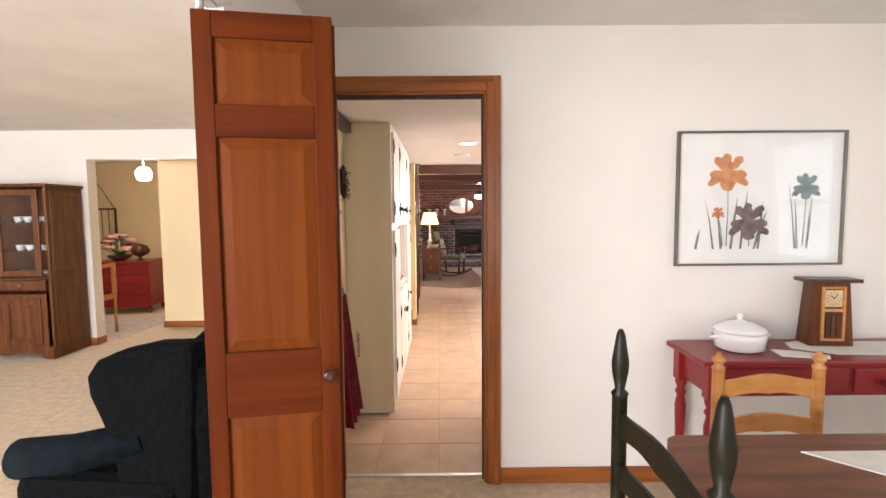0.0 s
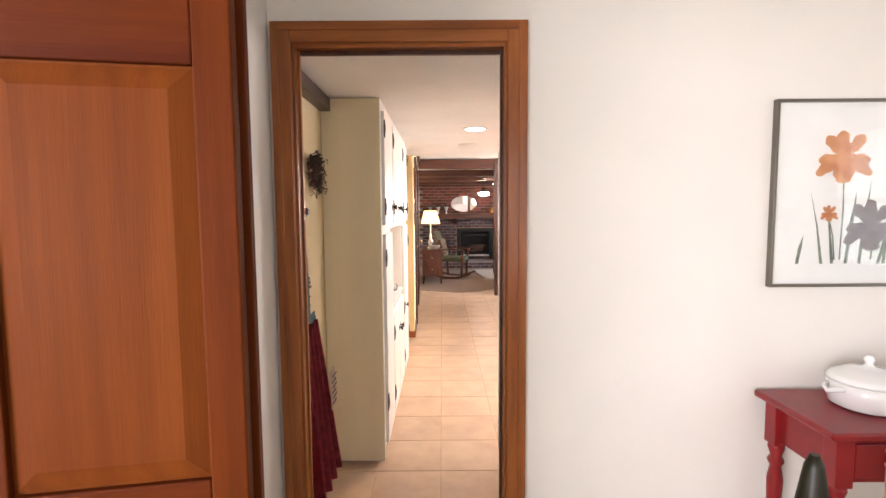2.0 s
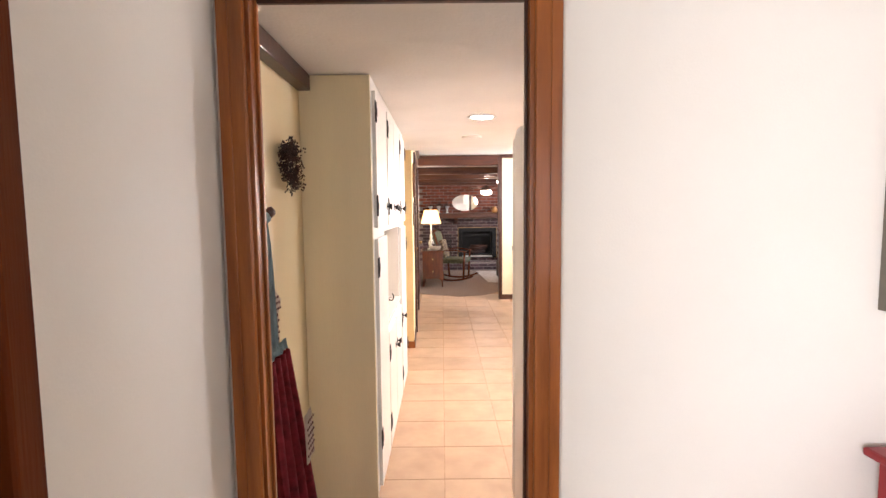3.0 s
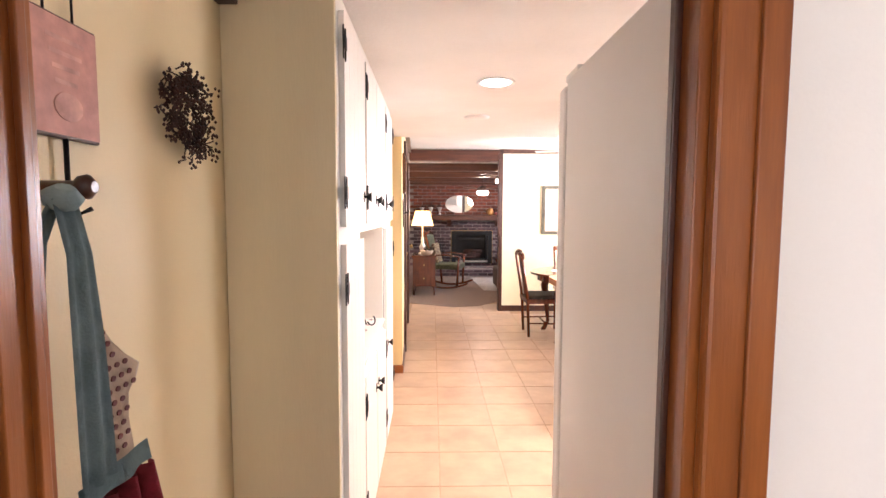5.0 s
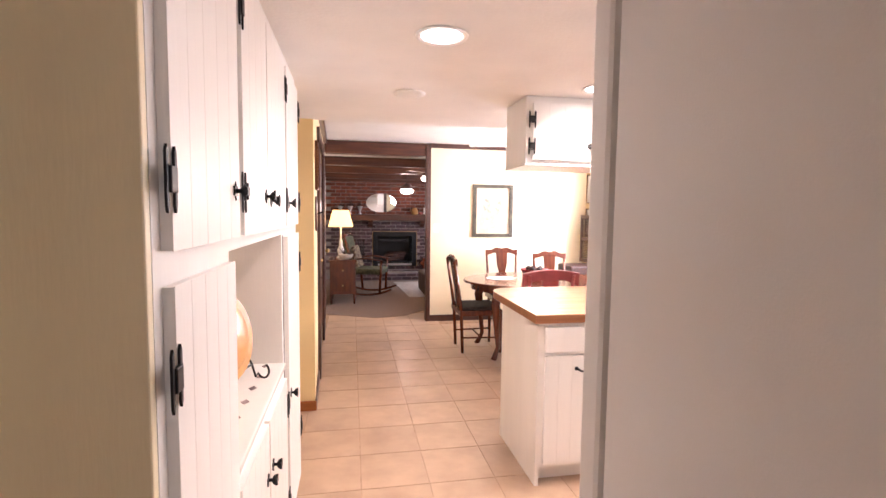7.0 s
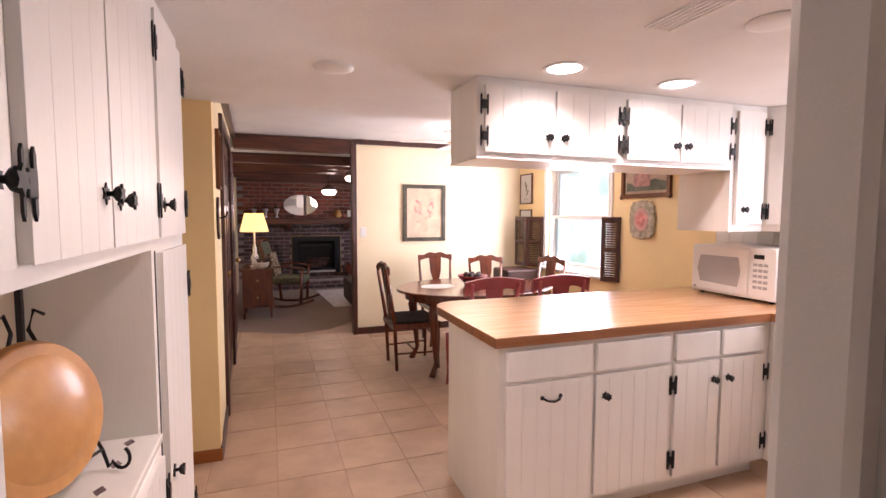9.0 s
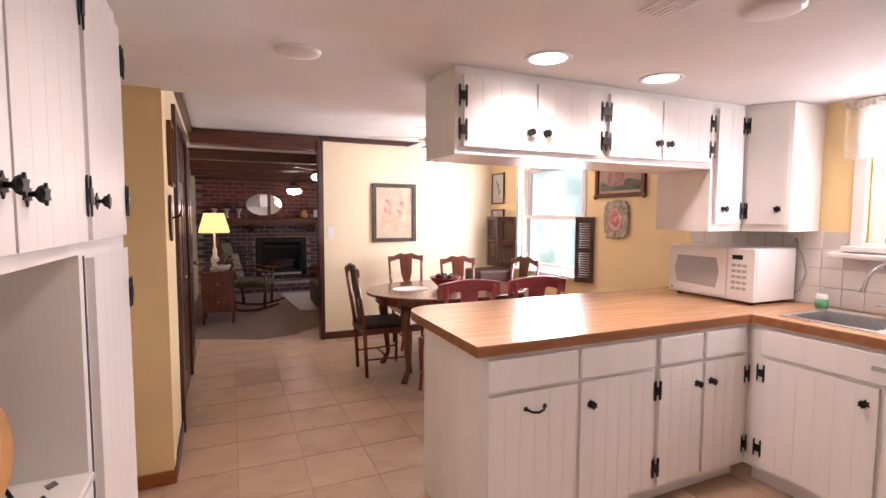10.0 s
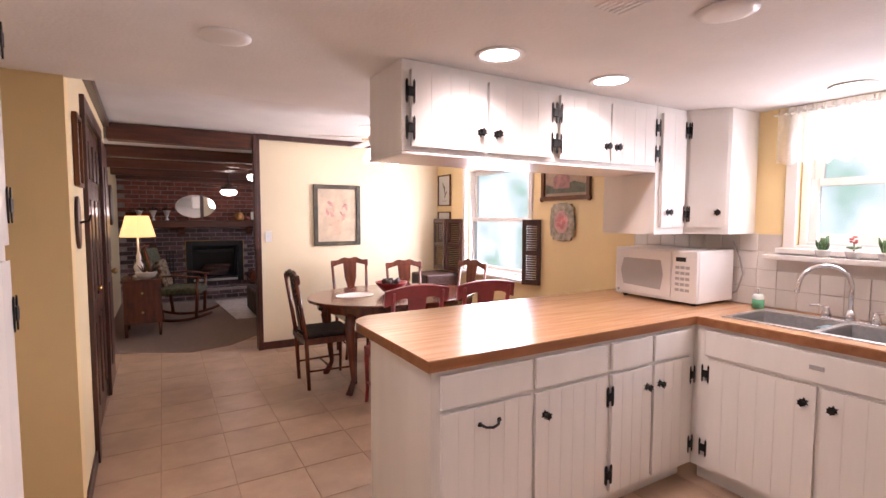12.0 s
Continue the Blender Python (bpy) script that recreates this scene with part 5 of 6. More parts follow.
for k in range(4):
    d = part("drawer", B(0.03, 0.72, 0.006, 0.0195, 0.13 + k * 0.15, 0.265 + k * 0.15, bev=0.004), RED, ch)
    for x in (0.2, 0.55):
        part("knob", lathe([(0.006, 0), (0.014, 0.015), (0.008, 0.022)], 10, None, pose(x, 0.006, 0.195 + k * 0.15, 90, 0, 0)), DARKW, d)
for x in (0.03, 0.72):
    for y in (0.06, 0.5):
        part("foot", lathe([(0.018, 0), (0.03, 0.05), (0.025, 0.1)], 10, None, pose(x, y, 0)), RED, ch)
fl = thing("silk_flowers", "pale pink flower arrangement in a dark bowl", "flowers", pose(-4.48, 7.0, 0.771))
fl.scale = (1.25, 1.25, 1.25)
part("bowl", lathe([(0.06, 0), (0.13, 0.05), (0.12, 0.07)], 18), DARKW, fl)
rng = random.Random(9)
lv = bmesh.new()
for i in range(26):
    a, e = rng.random() * 6.28, rng.random() * 1.4
    p = Vector((0.17 * math.cos(a) * math.cos(e), 0.15 * math.sin(a) * math.cos(e), 0.13 + 0.18 * math.sin(e)))
    bm = bmesh.new()
    for k in range(6):
        t = k * 1.05
        lathe([(0.003, -0.012), (0.040, 0), (0.004, 0.018)], 7, bm, Matrix.Translation(p) @ pose(0.03 * math.cos(t), 0.03 * math.sin(t), 0, 30 * math.cos(t), 30 * math.sin(t), 0))
    part("blossom", bm, PALEPINK, fl)
    tube([(0, 0, 0.05), p * 0.9], [0.004, 0.006], 5, lv)
part("stems", lv, LEAF, fl)
hp = thing("pottery_bust", "dark grey leafy pottery ornament on the chest", "ornament", pose(-4.16, 6.98, 0.771))
rng = random.Random(4)
bm = lathe([(0.05, 0), (0.02, 0.03), (0.02, 0.06), (0.10, 0.10), (0.12, 0.16), (0.09, 0.22), (0.02, 0.25)], 16)
for q in bm.verts:
    q.co.x += 0.02 * math.sin(q.co.z * 90 + q.co.y * 60)
part("ornament", bm, DARKW, hp)
pn = thing("pendant_light", "lit schoolhouse globe ceiling light in the entry", "ceiling light", pose(-3.63, 6.3, 2.0))
part("globe", lathe([(0.05, -0.10), (0.085, -0.08), (0.10, 0.0), (0.07, 0.06), (0.04, 0.075)], 20), BULB, pn, "glowing white glass globe")
part("stem", tube([(0, 0, 0.07), (0, 0, 0.36)], 0.015), PLASW, pn)
lamp("entry_lamp", "POINT", Matrix.Translation((-3.63, 6.3, 1.8)), 30, WARM, 0.09)
lp = thing("leaded_panel", "small leaded glass panel hanging on a chain", "wall hanging", pose(-5.72, 8.39, 0.95))
part("frame", frame_bm(-0.3, 0.3, 0, 0.62, 0.03, -0.03, 0, "y"), DARKW, lp)
for k in range(4):
    part("lead_bar", B(-0.2 + k * 0.12, -0.19 + k * 0.12, -0.02, -0.012, 0.03, 0.59), IRON, lp)
part("chain", tube([(-0.28, -0.015, 0.61), (0, -0.01, 1.05), (0.28, -0.015, 0.61)], 0.006), IRON, lp)
es = thing("entry_chair", "honey wooden chair in the entry", "chair", pose(-3.72, 5.55, 0, 0, 0, 90))
part("back", frame_bm(-0.2, 0.2, 0.45, 0.86, 0.04, -0.02, 0.02, "y"), PINE, es)
part("seat", B(-0.21, 0.21, 0.021, 0.42, 0.42, 0.45, bev=0.008), PINE, es)
for x in (-0.18, 0.18):
    for y in (0.0, 0.39):
        part("leg", tube([(x, y, 0.0), (x, y, 0.449 if y < 0.1 else 0.42)], 0.018), PINE, es)
rg = tagged(part("entry_rug", B(-4.6, -3.45, 5.45, 6.6, 0.0, 0.008, bev=0.003), PALERUG), "pale patterned rug in the entry", "rug")

# ---- breakfast room ----
bt = thing("oval_table", "polished mahogany oval table on cabriole legs", "table", pose(2.14, 7.22, 0))
part("tabletop", plate_shape(ellipse(0, 0, 0.78, 0.60, 48), 0.725, 0.75, "z", None, 0.006), MAHOG, bt)
part("skirt", plate_shape(ellipse(0, 0, 0.70, 0.52, 40), 0.655, 0.7245, "z"), MAHOG, bt)
for sx in (-1, 1):
    for sy in (-1, 1):
        x, y = sx * 0.52, sy * 0.30
        part("leg", tube([(x, y, 0.66), (x * 1.05, y * 1.06, 0.55), (x, y, 0.3), (x * 0.97, y * 0.97, 0.12), (x * 1.04, y * 1.04, 0.03), (x * 1.07, y * 1.07, 0.0)], [0.045, 0.045, 0.028, 0.02, 0.026, 0.03], 10), MAHOG, bt)


def splat_chair(name, label, m, wood, seatm, h=0.99, seat=0.45, group="", red=False):
    """A chair with a shaped crest and vase splat; faces +y, back on y=0."""
    c = thing(name, label, "chair", m, group)
    w = 0.40
    for s in (-1, 1):
        part("back_post", tube([(s * 0.17, 0.04, 0.0), (s * 0.175, 0.02, seat - 0.02), (s * 0.18, 0.0, seat + 0.12), (s * 0.195, -0.06, h - 0.05)], [0.016, 0.019, 0.018, 0.014], 8), wood, c)
        part("front_leg", tube([(s * 0.21, 0.43, 0.0), (s * 0.2, 0.43, 0.12), (s * 0.205, 0.43, 0.35), (s * 0.2, 0.42, seat - 0.03)], [0.015, 0.014, 0.020, 0.024], 8), wood, c)
        part("stretcher", tube([(s * 0.172, 0.03, 0.16), (s * 0.205, 0.43, 0.16)], 0.009), wood, c)
    part("stretcher", tube([(-0.18, 0.23, 0.16), (0.18, 0.23, 0.16)], 0.009), wood, c)
    part("seat_frame", B(-0.22, 0.22, 0.0, 0.45, seat - 0.06, seat - 0.005, bev=0.006), wood, c)
    part("seat", B(-0.20, 0.20, 0.035, 0.43, seat - 0.004, seat + 0.03, bev=0.014), seatm, c)
    n = 16
    tilt = pose(0, 0.02, seat, 7.5, 0, 0)
    H = h - seat
    if red:
        top = [(-0.25 + 0.5 * i / n, H - 0.03 + 0.03 * math.sin(math.pi * i / n)) for i in range(n + 1)]
        bot = [(0.25 - 0.5 * i / n, H - 0.135 + 0.045 * math.sin(math.pi * i / n) - 0.01 * math.cos(4 * math.pi * i / n)) for i in range(n + 1)]
    else:
        top = [(-0.21 + 0.42 * i / n, H - 0.035 + 0.035 * math.sin(math.pi * i / n) + 0.008 * math.cos(6 * math.pi * i / n)) for i in range(n + 1)]
        bot = [(0.21 - 0.42 * i / n, H - 0.10 + 0.045 * math.sin(math.pi * i / n)) for i in range(n + 1)]
    part("crest_rail", plate_shape(top + bot, -0.013, 0.013, "y", None, 0.005), wood, c, "", tilt)
    sp = [(0.035, 0.03), (0.05, 0.12), (0.035, 0.22), (0.065, 0.33), (0.075, H - 0.055)]
    part("splat", plate_shape([(-x, z) for x, z in sp[::-1]] + sp, -0.006, 0.006, "y"), wood, c, "", tilt)
    return c


G = "mahogany dining chairs"
splat_chair("dining_chair", "mahogany dining chair with dark seat at the oval table", pose(1.30, 7.35, 0, 0, 0, -90), MAHOG, SEATF, 1.0, group=G)
splat_chair("dining_chair", "mahogany dining chair beside the lit yellow wall", pose(2.10, 8.28, 0, 0, 0, 180), MAHOG, SEATF, 1.0, group=G)
splat_chair("dining_chair", "mahogany dining chair beside the window", pose(3.10, 7.45, 0, 0, 0, 100), MAHOG, SEATF, 1.0, group=G)
splat_chair("dining_chair", "mahogany dining chair drawn up to the oval table", pose(2.60, 7.95, 0, 0, 0, 176), MAHOG, SEATF, 0.98, group=G)
for x, y, a in ((1.87, 6.28, 0), (2.45, 6.26, -4)):
    splat_chair("red_chair", "faded red painted chair with a vase splat beside the table", pose(x, y, 0, 0, 0, a), REDCH, REDCH, 0.97, group="red chairs", red=True)
bw = thing("bowl", "dark red wooden bowl with dried pods on the table", "bowl", pose(2.12, 7.25, 0.751))
part("bowl", lathe([(0.05, 0), (0.07, 0.01), (0.13, 0.07), (0.15, 0.10), (0.14, 0.10), (0.06, 0.025)], 24), RED, bw)
for i in range(5):
    a = i * 1.3
    part("pod", lathe([(0.005, -0.03), (0.035, 0), (0.008, 0.035)], 8, None, pose(0.06 * math.cos(a), 0.06 * math.sin(a), 0.10, 40 * i, 20, 0)), TWIG, bw)
tagged(part("place_mat", plate_shape(ellipse(1.78, 7.28, 0.17, 0.13), 0.7505, 0.754, "z"), CLOTH), "white oval place mat on the table", "place mat")
bx = tagged(part("wicker_chest", B(2.92, 3.36, 8.05, 8.45, 0.0, 0.78, bev=0.02), TWIG), "dark wicker chest in the room's corner", "chest")

fp = framed("flower_painting", "flower painting in a dark green and gold frame", pose(2.07, 8.653, 1.115), 0.545, 0.69, 0.045, mat("green_gold_frame", (0.07, 0.06, 0.035), 0.4, var=0.3, scale=20), 0.03, mat("cream_paper", (0.70, 0.58, 0.42), 0.8, var=0.1, scale=9))
rng = random.Random(3)
for i in range(16):
    a = rng.random() * 6.28
    x, z = rng.gauss(0, 0.06), 0.37 + rng.gauss(0, 0.07)
    part("petal", plate_shape(petal(x, z, 0.09, 0.05, a), -0.0095 - 0.0003 * i, -0.0093 - 0.0003 * i, "y"), (PALEPINK, WASH, WASH, PALEPINK)[i % 4], fp)
part("vase", plate_shape([(-0.04, 0.12), (0.04, 0.12), (0.05, 0.22), (0.02, 0.3), (-0.02, 0.3), (-0.05, 0.22)], -0.0092, -0.0085, "y"), WASH, fp)
for x, z in ((1.31, 1.23), (2.62, 1.09)):
    s = copy_thing(sw, pose(x, 8.654, z))
E_ROT = -90
bot = [("small_print", 8.46, 1.58, 0.30, 0.385), ("small_print", 8.46, 1.14, 0.30, 0.37)]
for nm, y, z, w, h in bot:
    f = framed(nm, "small botanical print in a thin brown frame", pose(EX - 0.002, y, z, 0, 0, -90), w, h, 0.014, CABW, 0.02)
    for k in range(3):
        part("leaf", plate_shape(petal(0.0, 0.10 + 0.05 * k, 0.10, 0.035, 1.0 + 0.5 * k), -0.0095, -0.0085, "y"), INKGR, f)
    part("mat_line", B(-0.06, 0.06, -0.009, -0.0085, 0.06, 0.064), MAROON, f)
f = framed("carved_picture", "wide picture in a carved brown frame", pose(EX - 0.002, 6.365, 1.595, 0, 0, -90), 0.585, 0.36, 0.035, CABW, 0.03, WASH)
part("painted_house", plate_shape([(-0.15, 0.10), (0.05, 0.10), (0.05, 0.2), (-0.05, 0.26), (-0.15, 0.2)], -0.0095, -0.0085, "y"), PALEPINK, f)
part("painted_hill", plate_shape([(-0.24, 0.06), (0.24, 0.06), (0.24, 0.13), (0.1, 0.16), (-0.1, 0.11), (-0.24, 0.14)], -0.0092, -0.0084, "y"), INKGR, f)
for s in (-1, 1):
    part("carved_ear", lathe([(0.02, 0), (0.026, 0.01), (0.012, 0.02)], 10, None, pose(s * 0.29, -0.012, 0.01, 90, 0, 0)), CABW, f)
wp = thing("wall_plate", "square rounded pottery plate with a red painted centre", "plate", pose(EX - 0.002, 6.385, 1.40, 0, 0, -90))
o = [(0.145 * math.copysign(abs(math.cos(t)) ** 0.5, math.cos(t)) * (1 + 0.03 * math.cos(12 * t)), 0.165 * math.copysign(abs(math.sin(t)) ** 0.5, math.sin(t)) * (1 + 0.03 * math.cos(12 * t))) for t in (6.2832 * i / 64 for i in range(64))]
part("rim", plate_shape(o, -0.03, -0.006, "y", None, 0.006), mat("mottled_plate_glaze", (0.55, 0.46, 0.34), 0.25, var=0.25, scale=26, col2=(0.16, 0.15, 0.10)), wp)
part("centre", plate_shape(ellipse(0, 0, 0.085, 0.10), -0.034, -0.03, "y"), PALEPINK, wp, "rose-painted centre")
for k in range(5):
    part("painted_rose", plate_shape(ellipse(0.035 * math.cos(k * 1.26), 0.04 * math.sin(k * 1.26), 0.024, 0.022, 12), -0.0355, -0.034, "y"), PINK, wp)


def shutter(y0, y1, ang, dx=0.0):
    s = thing("shutter", "dark brown louvred café shutter, folded open at the window", "shutter", pose(EX - 0.022 - dx, y0, 0.80, 0, 0, ang), "café shutters")
    w, h = y1 - y0, 0.62
    for p in ((0, 0.035, 0, h), (w - 0.035, w, 0, h), (0.035, w - 0.035, 0, 0.05), (0.035, w - 0.035, h - 0.045, h), (0.035, w - 0.035, h / 2 - 0.02, h / 2 + 0.02)):
        part("rail", B(-0.012, 0.012, p[0], p[1], p[2], p[3], bev=0.002), DARKW, s)
    for k in range(11):
        for z0 in (0.05, h / 2 + 0.02):
            z = z0 + 0.012 + k * 0.0225
            part("louvre", B(-0.010, 0.010, 0.035, w - 0.035, -0.003, 0.003), DARKW, s, "", pose(0, 0, z, 0, 40, 0))
    return s


shutter(8.02, 8.26, 24)
shutter(8.245, 8.48, 4, 0.105)
shutter(6.66, 6.84, 30)
cf = thing("ceiling_fan", "white ceiling fan with four lit glass shades", "ceiling fan", pose(1.98, 7.12, DIN_H))
part("canopy", lathe([(0.10, 0), (0.11, -0.02), (0.05, -0.06), (0.02, -0.07)], 24), PLASW, cf)
part("rod", tube([(0, 0, -0.05), (0, 0, -0.16)], 0.014), PLASW, cf)
part("motor", lathe([(0.05, -0.27), (0.11, -0.25), (0.12, -0.19), (0.06, -0.15)], 24), PLASW, cf)
for k in range(5):
    bl = part("blade", B(0.14, 0.60, -0.06, 0.06, -0.205, -0.198, bev=0.003), PLASW, cf, "", pose(0, 0, 0, 0, 0, 72 * k + 20))
    part("blade_iron", B(0.09, 0.17, -0.02, 0.02, -0.214, -0.206), BRASS, bl)
for k in range(4):
    a = k * 1.571 + 0.4
    sh = part("glass_shade", lathe([(0.025, 0.04), (0.05, 0.0), (0.07, -0.05), (0.06, -0.06)], 14, None, pose(0.13 * math.cos(a), 0.13 * math.sin(a), -0.34)), BULB, cf, "lit frosted glass shade")
    part("light_arm", tube([(0, 0, -0.27), (0.08 * math.cos(a), 0.08 * math.sin(a), -0.26), (0.13 * math.cos(a), 0.13 * math.sin(a), -0.30)], 0.008), BRASS, cf)
lamp("fan_lamp", "POINT", Matrix.Translation((1.98, 7.12, 1.85)), 28, (1.0, 0.84, 0.66), 0.12)

# closet doors, pictures on that wall
cd = thing("closet_door", "dark stained panelled folding closet door, closed", "door", SKEW @ pose(-0.03, 6.70, 0, 0, 0, 90))
for k in range(4):
    x0 = k * 0.29 + 0.005
    lf = part("leaf", B(x0, x0 + 0.28, -0.012, 0.02, 0.02, 2.03, bev=0.002), DARKW, cd)
    for z0, z1 in ((0.2, 0.75), (0.9, 1.55), (1.68, 1.92)):
        part("raised_panel", B(x0 + 0.055, x0 + 0.225, -0.022, -0.0125, z0, z1, bev=0.006), DARKW, lf)
    if k in (1, 2):
        part("knob", lathe([(0.006, 0), (0.016, 0.015), (0.01, 0.03)], 10, None, pose(x0 + (0.25 if k == 1 else 0.03), -0.012, 0.95, 90, 0, 0)), BRASS, lf)
cs2 = thing("closet_casing", "dark stained casing round the closet", "door frame", SKEW)
for p in ((-0.012, 0.012, 6.60, 6.695, 0, 2.12), (-0.012, 0.012, 7.865, 7.96, 0, 2.12), (-0.012, 0.012, 6.695, 7.865, 2.04, 2.12)):
    part("casing", B(*p, bev=0.003), DARKW, cs2)
f = framed("narrow_picture", "narrow picture in a brown frame on the closet wall", SKEW @ pose(-0.010, 6.30, 1.59, 0, 0, 90), 0.22, 0.36, 0.02, CABW, 0.022)
part("painted_field", plate_shape(ellipse(0, 0.18, 0.06, 0.1), -0.0095, -0.0085, "y"), WASH, f)
op = thing("oval_plaque", "dark oval wooden plaque with a hook", "wall plaque", SKEW @ pose(-0.010, 6.20, 1.41, 0, 0, 90))
part("plaque", plate_shape(ellipse(0, 0, 0.07, 0.13), -0.014, 0, "y", None, 0.004), DARKW, op)
part("hook", tube([(0, -0.014, 0.0), (0, -0.05, 0.01), (0, -0.06, 0.04)], 0.006), IRON, op)
dd = thing("dark_door", "dark panelled door beside the family room", "door", SKEW @ pose(0.0, 8.0, 0, 0, 0, 90))
part("slab", B(0, 0.55, -0.008, 0.010, 0.0, 2.05, bev=0.002), DARKW, dd)
for z0, z1 in ((0.2, 0.9), (1.05, 1.85)):
    part("raised_panel", B(0.08, 0.47, -0.016, -0.0085, z0, z1, bev=0.005), DARKW, dd)
part("knob", lathe([(0.01, 0), (0.03, 0.03), (0.015, 0.05)], 12, None, pose(0.49, -0.008, 0.95, 90, 0, 0)), BRASS, dd)

# ---- family room ----
FY = 12.77
hw = tagged(part("fireplace_wall", walls_bm([(-0.3, 0.66, FY, FY + 0.15, 0, 2.36), (1.61, 3.4, FY, FY + 0.15, 0, 2.36), (0.66, 1.61, FY, FY + 0.15, 1.02, 2.36), (0.66, 1.61, FY, FY + 0.15, 0, 0.27), (0.6, 1.7, FY + 0.5, FY + 0.55, 0, 1.1)]), MORTAR), "brick fireplace wall", "", "", "structure")
he = thing("hearth", "low brick hearth before the fireplace", "hearth", pose(0.2, 12.42, 0))
part("slab", B(0, 2.4, 0, 0.335, 0, 0.20), MORTAR, he)
ins = thing("fireplace_insert", "black metal gas fireplace insert with glass front and logs", "fireplace", pose(1.135, FY, 0.275))
part("surround", frame_bm(-0.465, 0.465, 0, 0.735, 0.09, -0.035, 0.05, "y"), FIREBOX, ins)
part("brass_edge", frame_bm(-0.475, 0.475, -0.002, 0.748, 0.009, -0.025, 0.02, "y", 0.001), BRASS, ins)
part("hood", B(-0.30, 0.30, -0.06, -0.03, 0.53, 0.58, bev=0.006), FIREBOX, ins)
part("louvre", B(-0.36, 0.36, -0.05, -0.03, 0.02, 0.06, bev=0.003), STEEL, ins)
part("firebox", walls_bm([(-0.37, 0.37, 0.30, 0.32, 0.05, 0.66), (-0.37, -0.35, 0.05, 0.3, 0.05, 0.66), (0.35, 0.37, 0.05, 0.3, 0.05, 0.66), (-0.37, 0.37, 0.05, 0.3, 0.05, 0.08), (-0.37, 0.37, 0.05, 0.3, 0.64, 0.66)]), FIREBOX, ins)
for k in range(4):
    part("log", tube([(-0.25 + 0.03 * k, 0.12 + 0.04 * (k % 2), 0.12 + 0.05 * k), (0.2 + 0.02 * k, 0.18 - 0.04 * (k % 2), 0.13 + 0.045 * k)], [0.045, 0.035], 10), TWIG, ins)
mn = thing("mantel", "long rough wooden mantel beam on corbels", "mantel", pose(-0.28, FY, 1.255))
part("beam", B(0, 3.6, -0.22, -0.002, 0, 0.12, bev=0.01), BEAMW, mn)
for x in (0.85, 1.95):
    part("corbel", plate_shape([(-0.002, -0.15), (-0.002, -0.001), (-0.18, -0.001), (-0.16, -0.05), (-0.06, -0.10)], x, x + 0.09, "x"), BEAMW, mn)
mi = thing("oval_mirror", "frameless oval mirror above the mantel", "mirror", pose(0.84, FY - 0.02, 1.62))
part("glass", plate_shape(ellipse(0, 0, 0.315, 0.20, 48), -0.02, -0.012, "y", None, 0.003), MIRROR, mi)
part("backing", plate_shape(ellipse(0, 0, 0.305, 0.19, 40), -0.011, 0.018, "y"), DARKW, mi)
for i, x in enumerate((0.0, 0.2, 0.4)):
    sc = thing("metal_vase", "pewter flower vase on the mantel", "vase", pose(x, FY - 0.11, 1.376), "mantel vases")
    part("vase", lathe([(0.03, 0), (0.035, 0.01), (0.012, 0.05), (0.045, 0.14), (0.06, 0.17), (0.05, 0.17)], 14), STEEL, sc)
    bm = bmesh.new()
    rng = random.Random(i)
    for k in range(12):
        lathe([(0.004, -0.02), (0.022, 0), (0.004, 0.02)], 6, bm, pose(rng.gauss(0, 0.04), rng.gauss(0, 0.03), 0.2 + rng.gauss(0, 0.03)))
    part("dried_flowers", bm, TWIG, sc)
mp_ = thing("pitcher", "yellow pottery pitcher on the mantel", "pitcher", pose(1.55, FY - 0.11, 1.376))
part("body", lathe([(0.05, 0), (0.075, 0.04), (0.07, 0.09), (0.04, 0.13), (0.05, 0.15)], 18), TERRA, mp_)
part("handle", tube([(-0.05, 0, 0.12), (-0.10, 0, 0.1), (-0.07, 0, 0.04)], 0.01), TERRA, mp_)
tagged(part("apple_ornament", lathe([(0.02, 0), (0.045, 0.03), (0.04, 0.06), (0.01, 0.065)], 14, None, pose(1.68, FY - 0.11, 1.376)), PINK), "small red ornament on the mantel", "ornament")
fq = framed("mantel_picture", "small square framed print on the mantel", pose(1.80, FY - 0.08, 1.376), 0.16, 0.17, 0.015, CABW, 0.02)
tl = thing("fire_tools", "black iron fireplace tools on a stand", "fire tools", pose(0.42, 12.62, 0.206))
part("base", lathe([(0.10, 0), (0.10, 0.02), (0.02, 0.03)], 16), IRON, tl)
for k in range(4):
    part("tool", tube([(0.05 * math.cos(k * 1.57), 0.05 * math.sin(k * 1.57), 0.02), (0.05 * math.cos(k * 1.57), 0.05 * math.sin(k * 1.57), 0.65)], 0.010), IRON, tl)
lr = thing("log_rack", "round firewood rack filled with logs", "log rack", pose(1.78, 12.50, 0.206))
for k in range(7):
    a = k * 1.05
    r0 = 0.0 if k == 6 else 0.085
    part("log", tube([(r0 * math.cos(a), -0.05, 0.15 + r0 * math.sin(a)), (r0 * math.cos(a), 0.18, 0.15 + r0 * math.sin(a))], 0.04, 10), MAHOG, lr)
part("hoop", tube([(0.15 * math.cos(t), 0.05, 0.15 + 0.15 * math.sin(t)) for t in (6.2832 * i / 24 for i in range(25))], 0.008), IRON, lr)
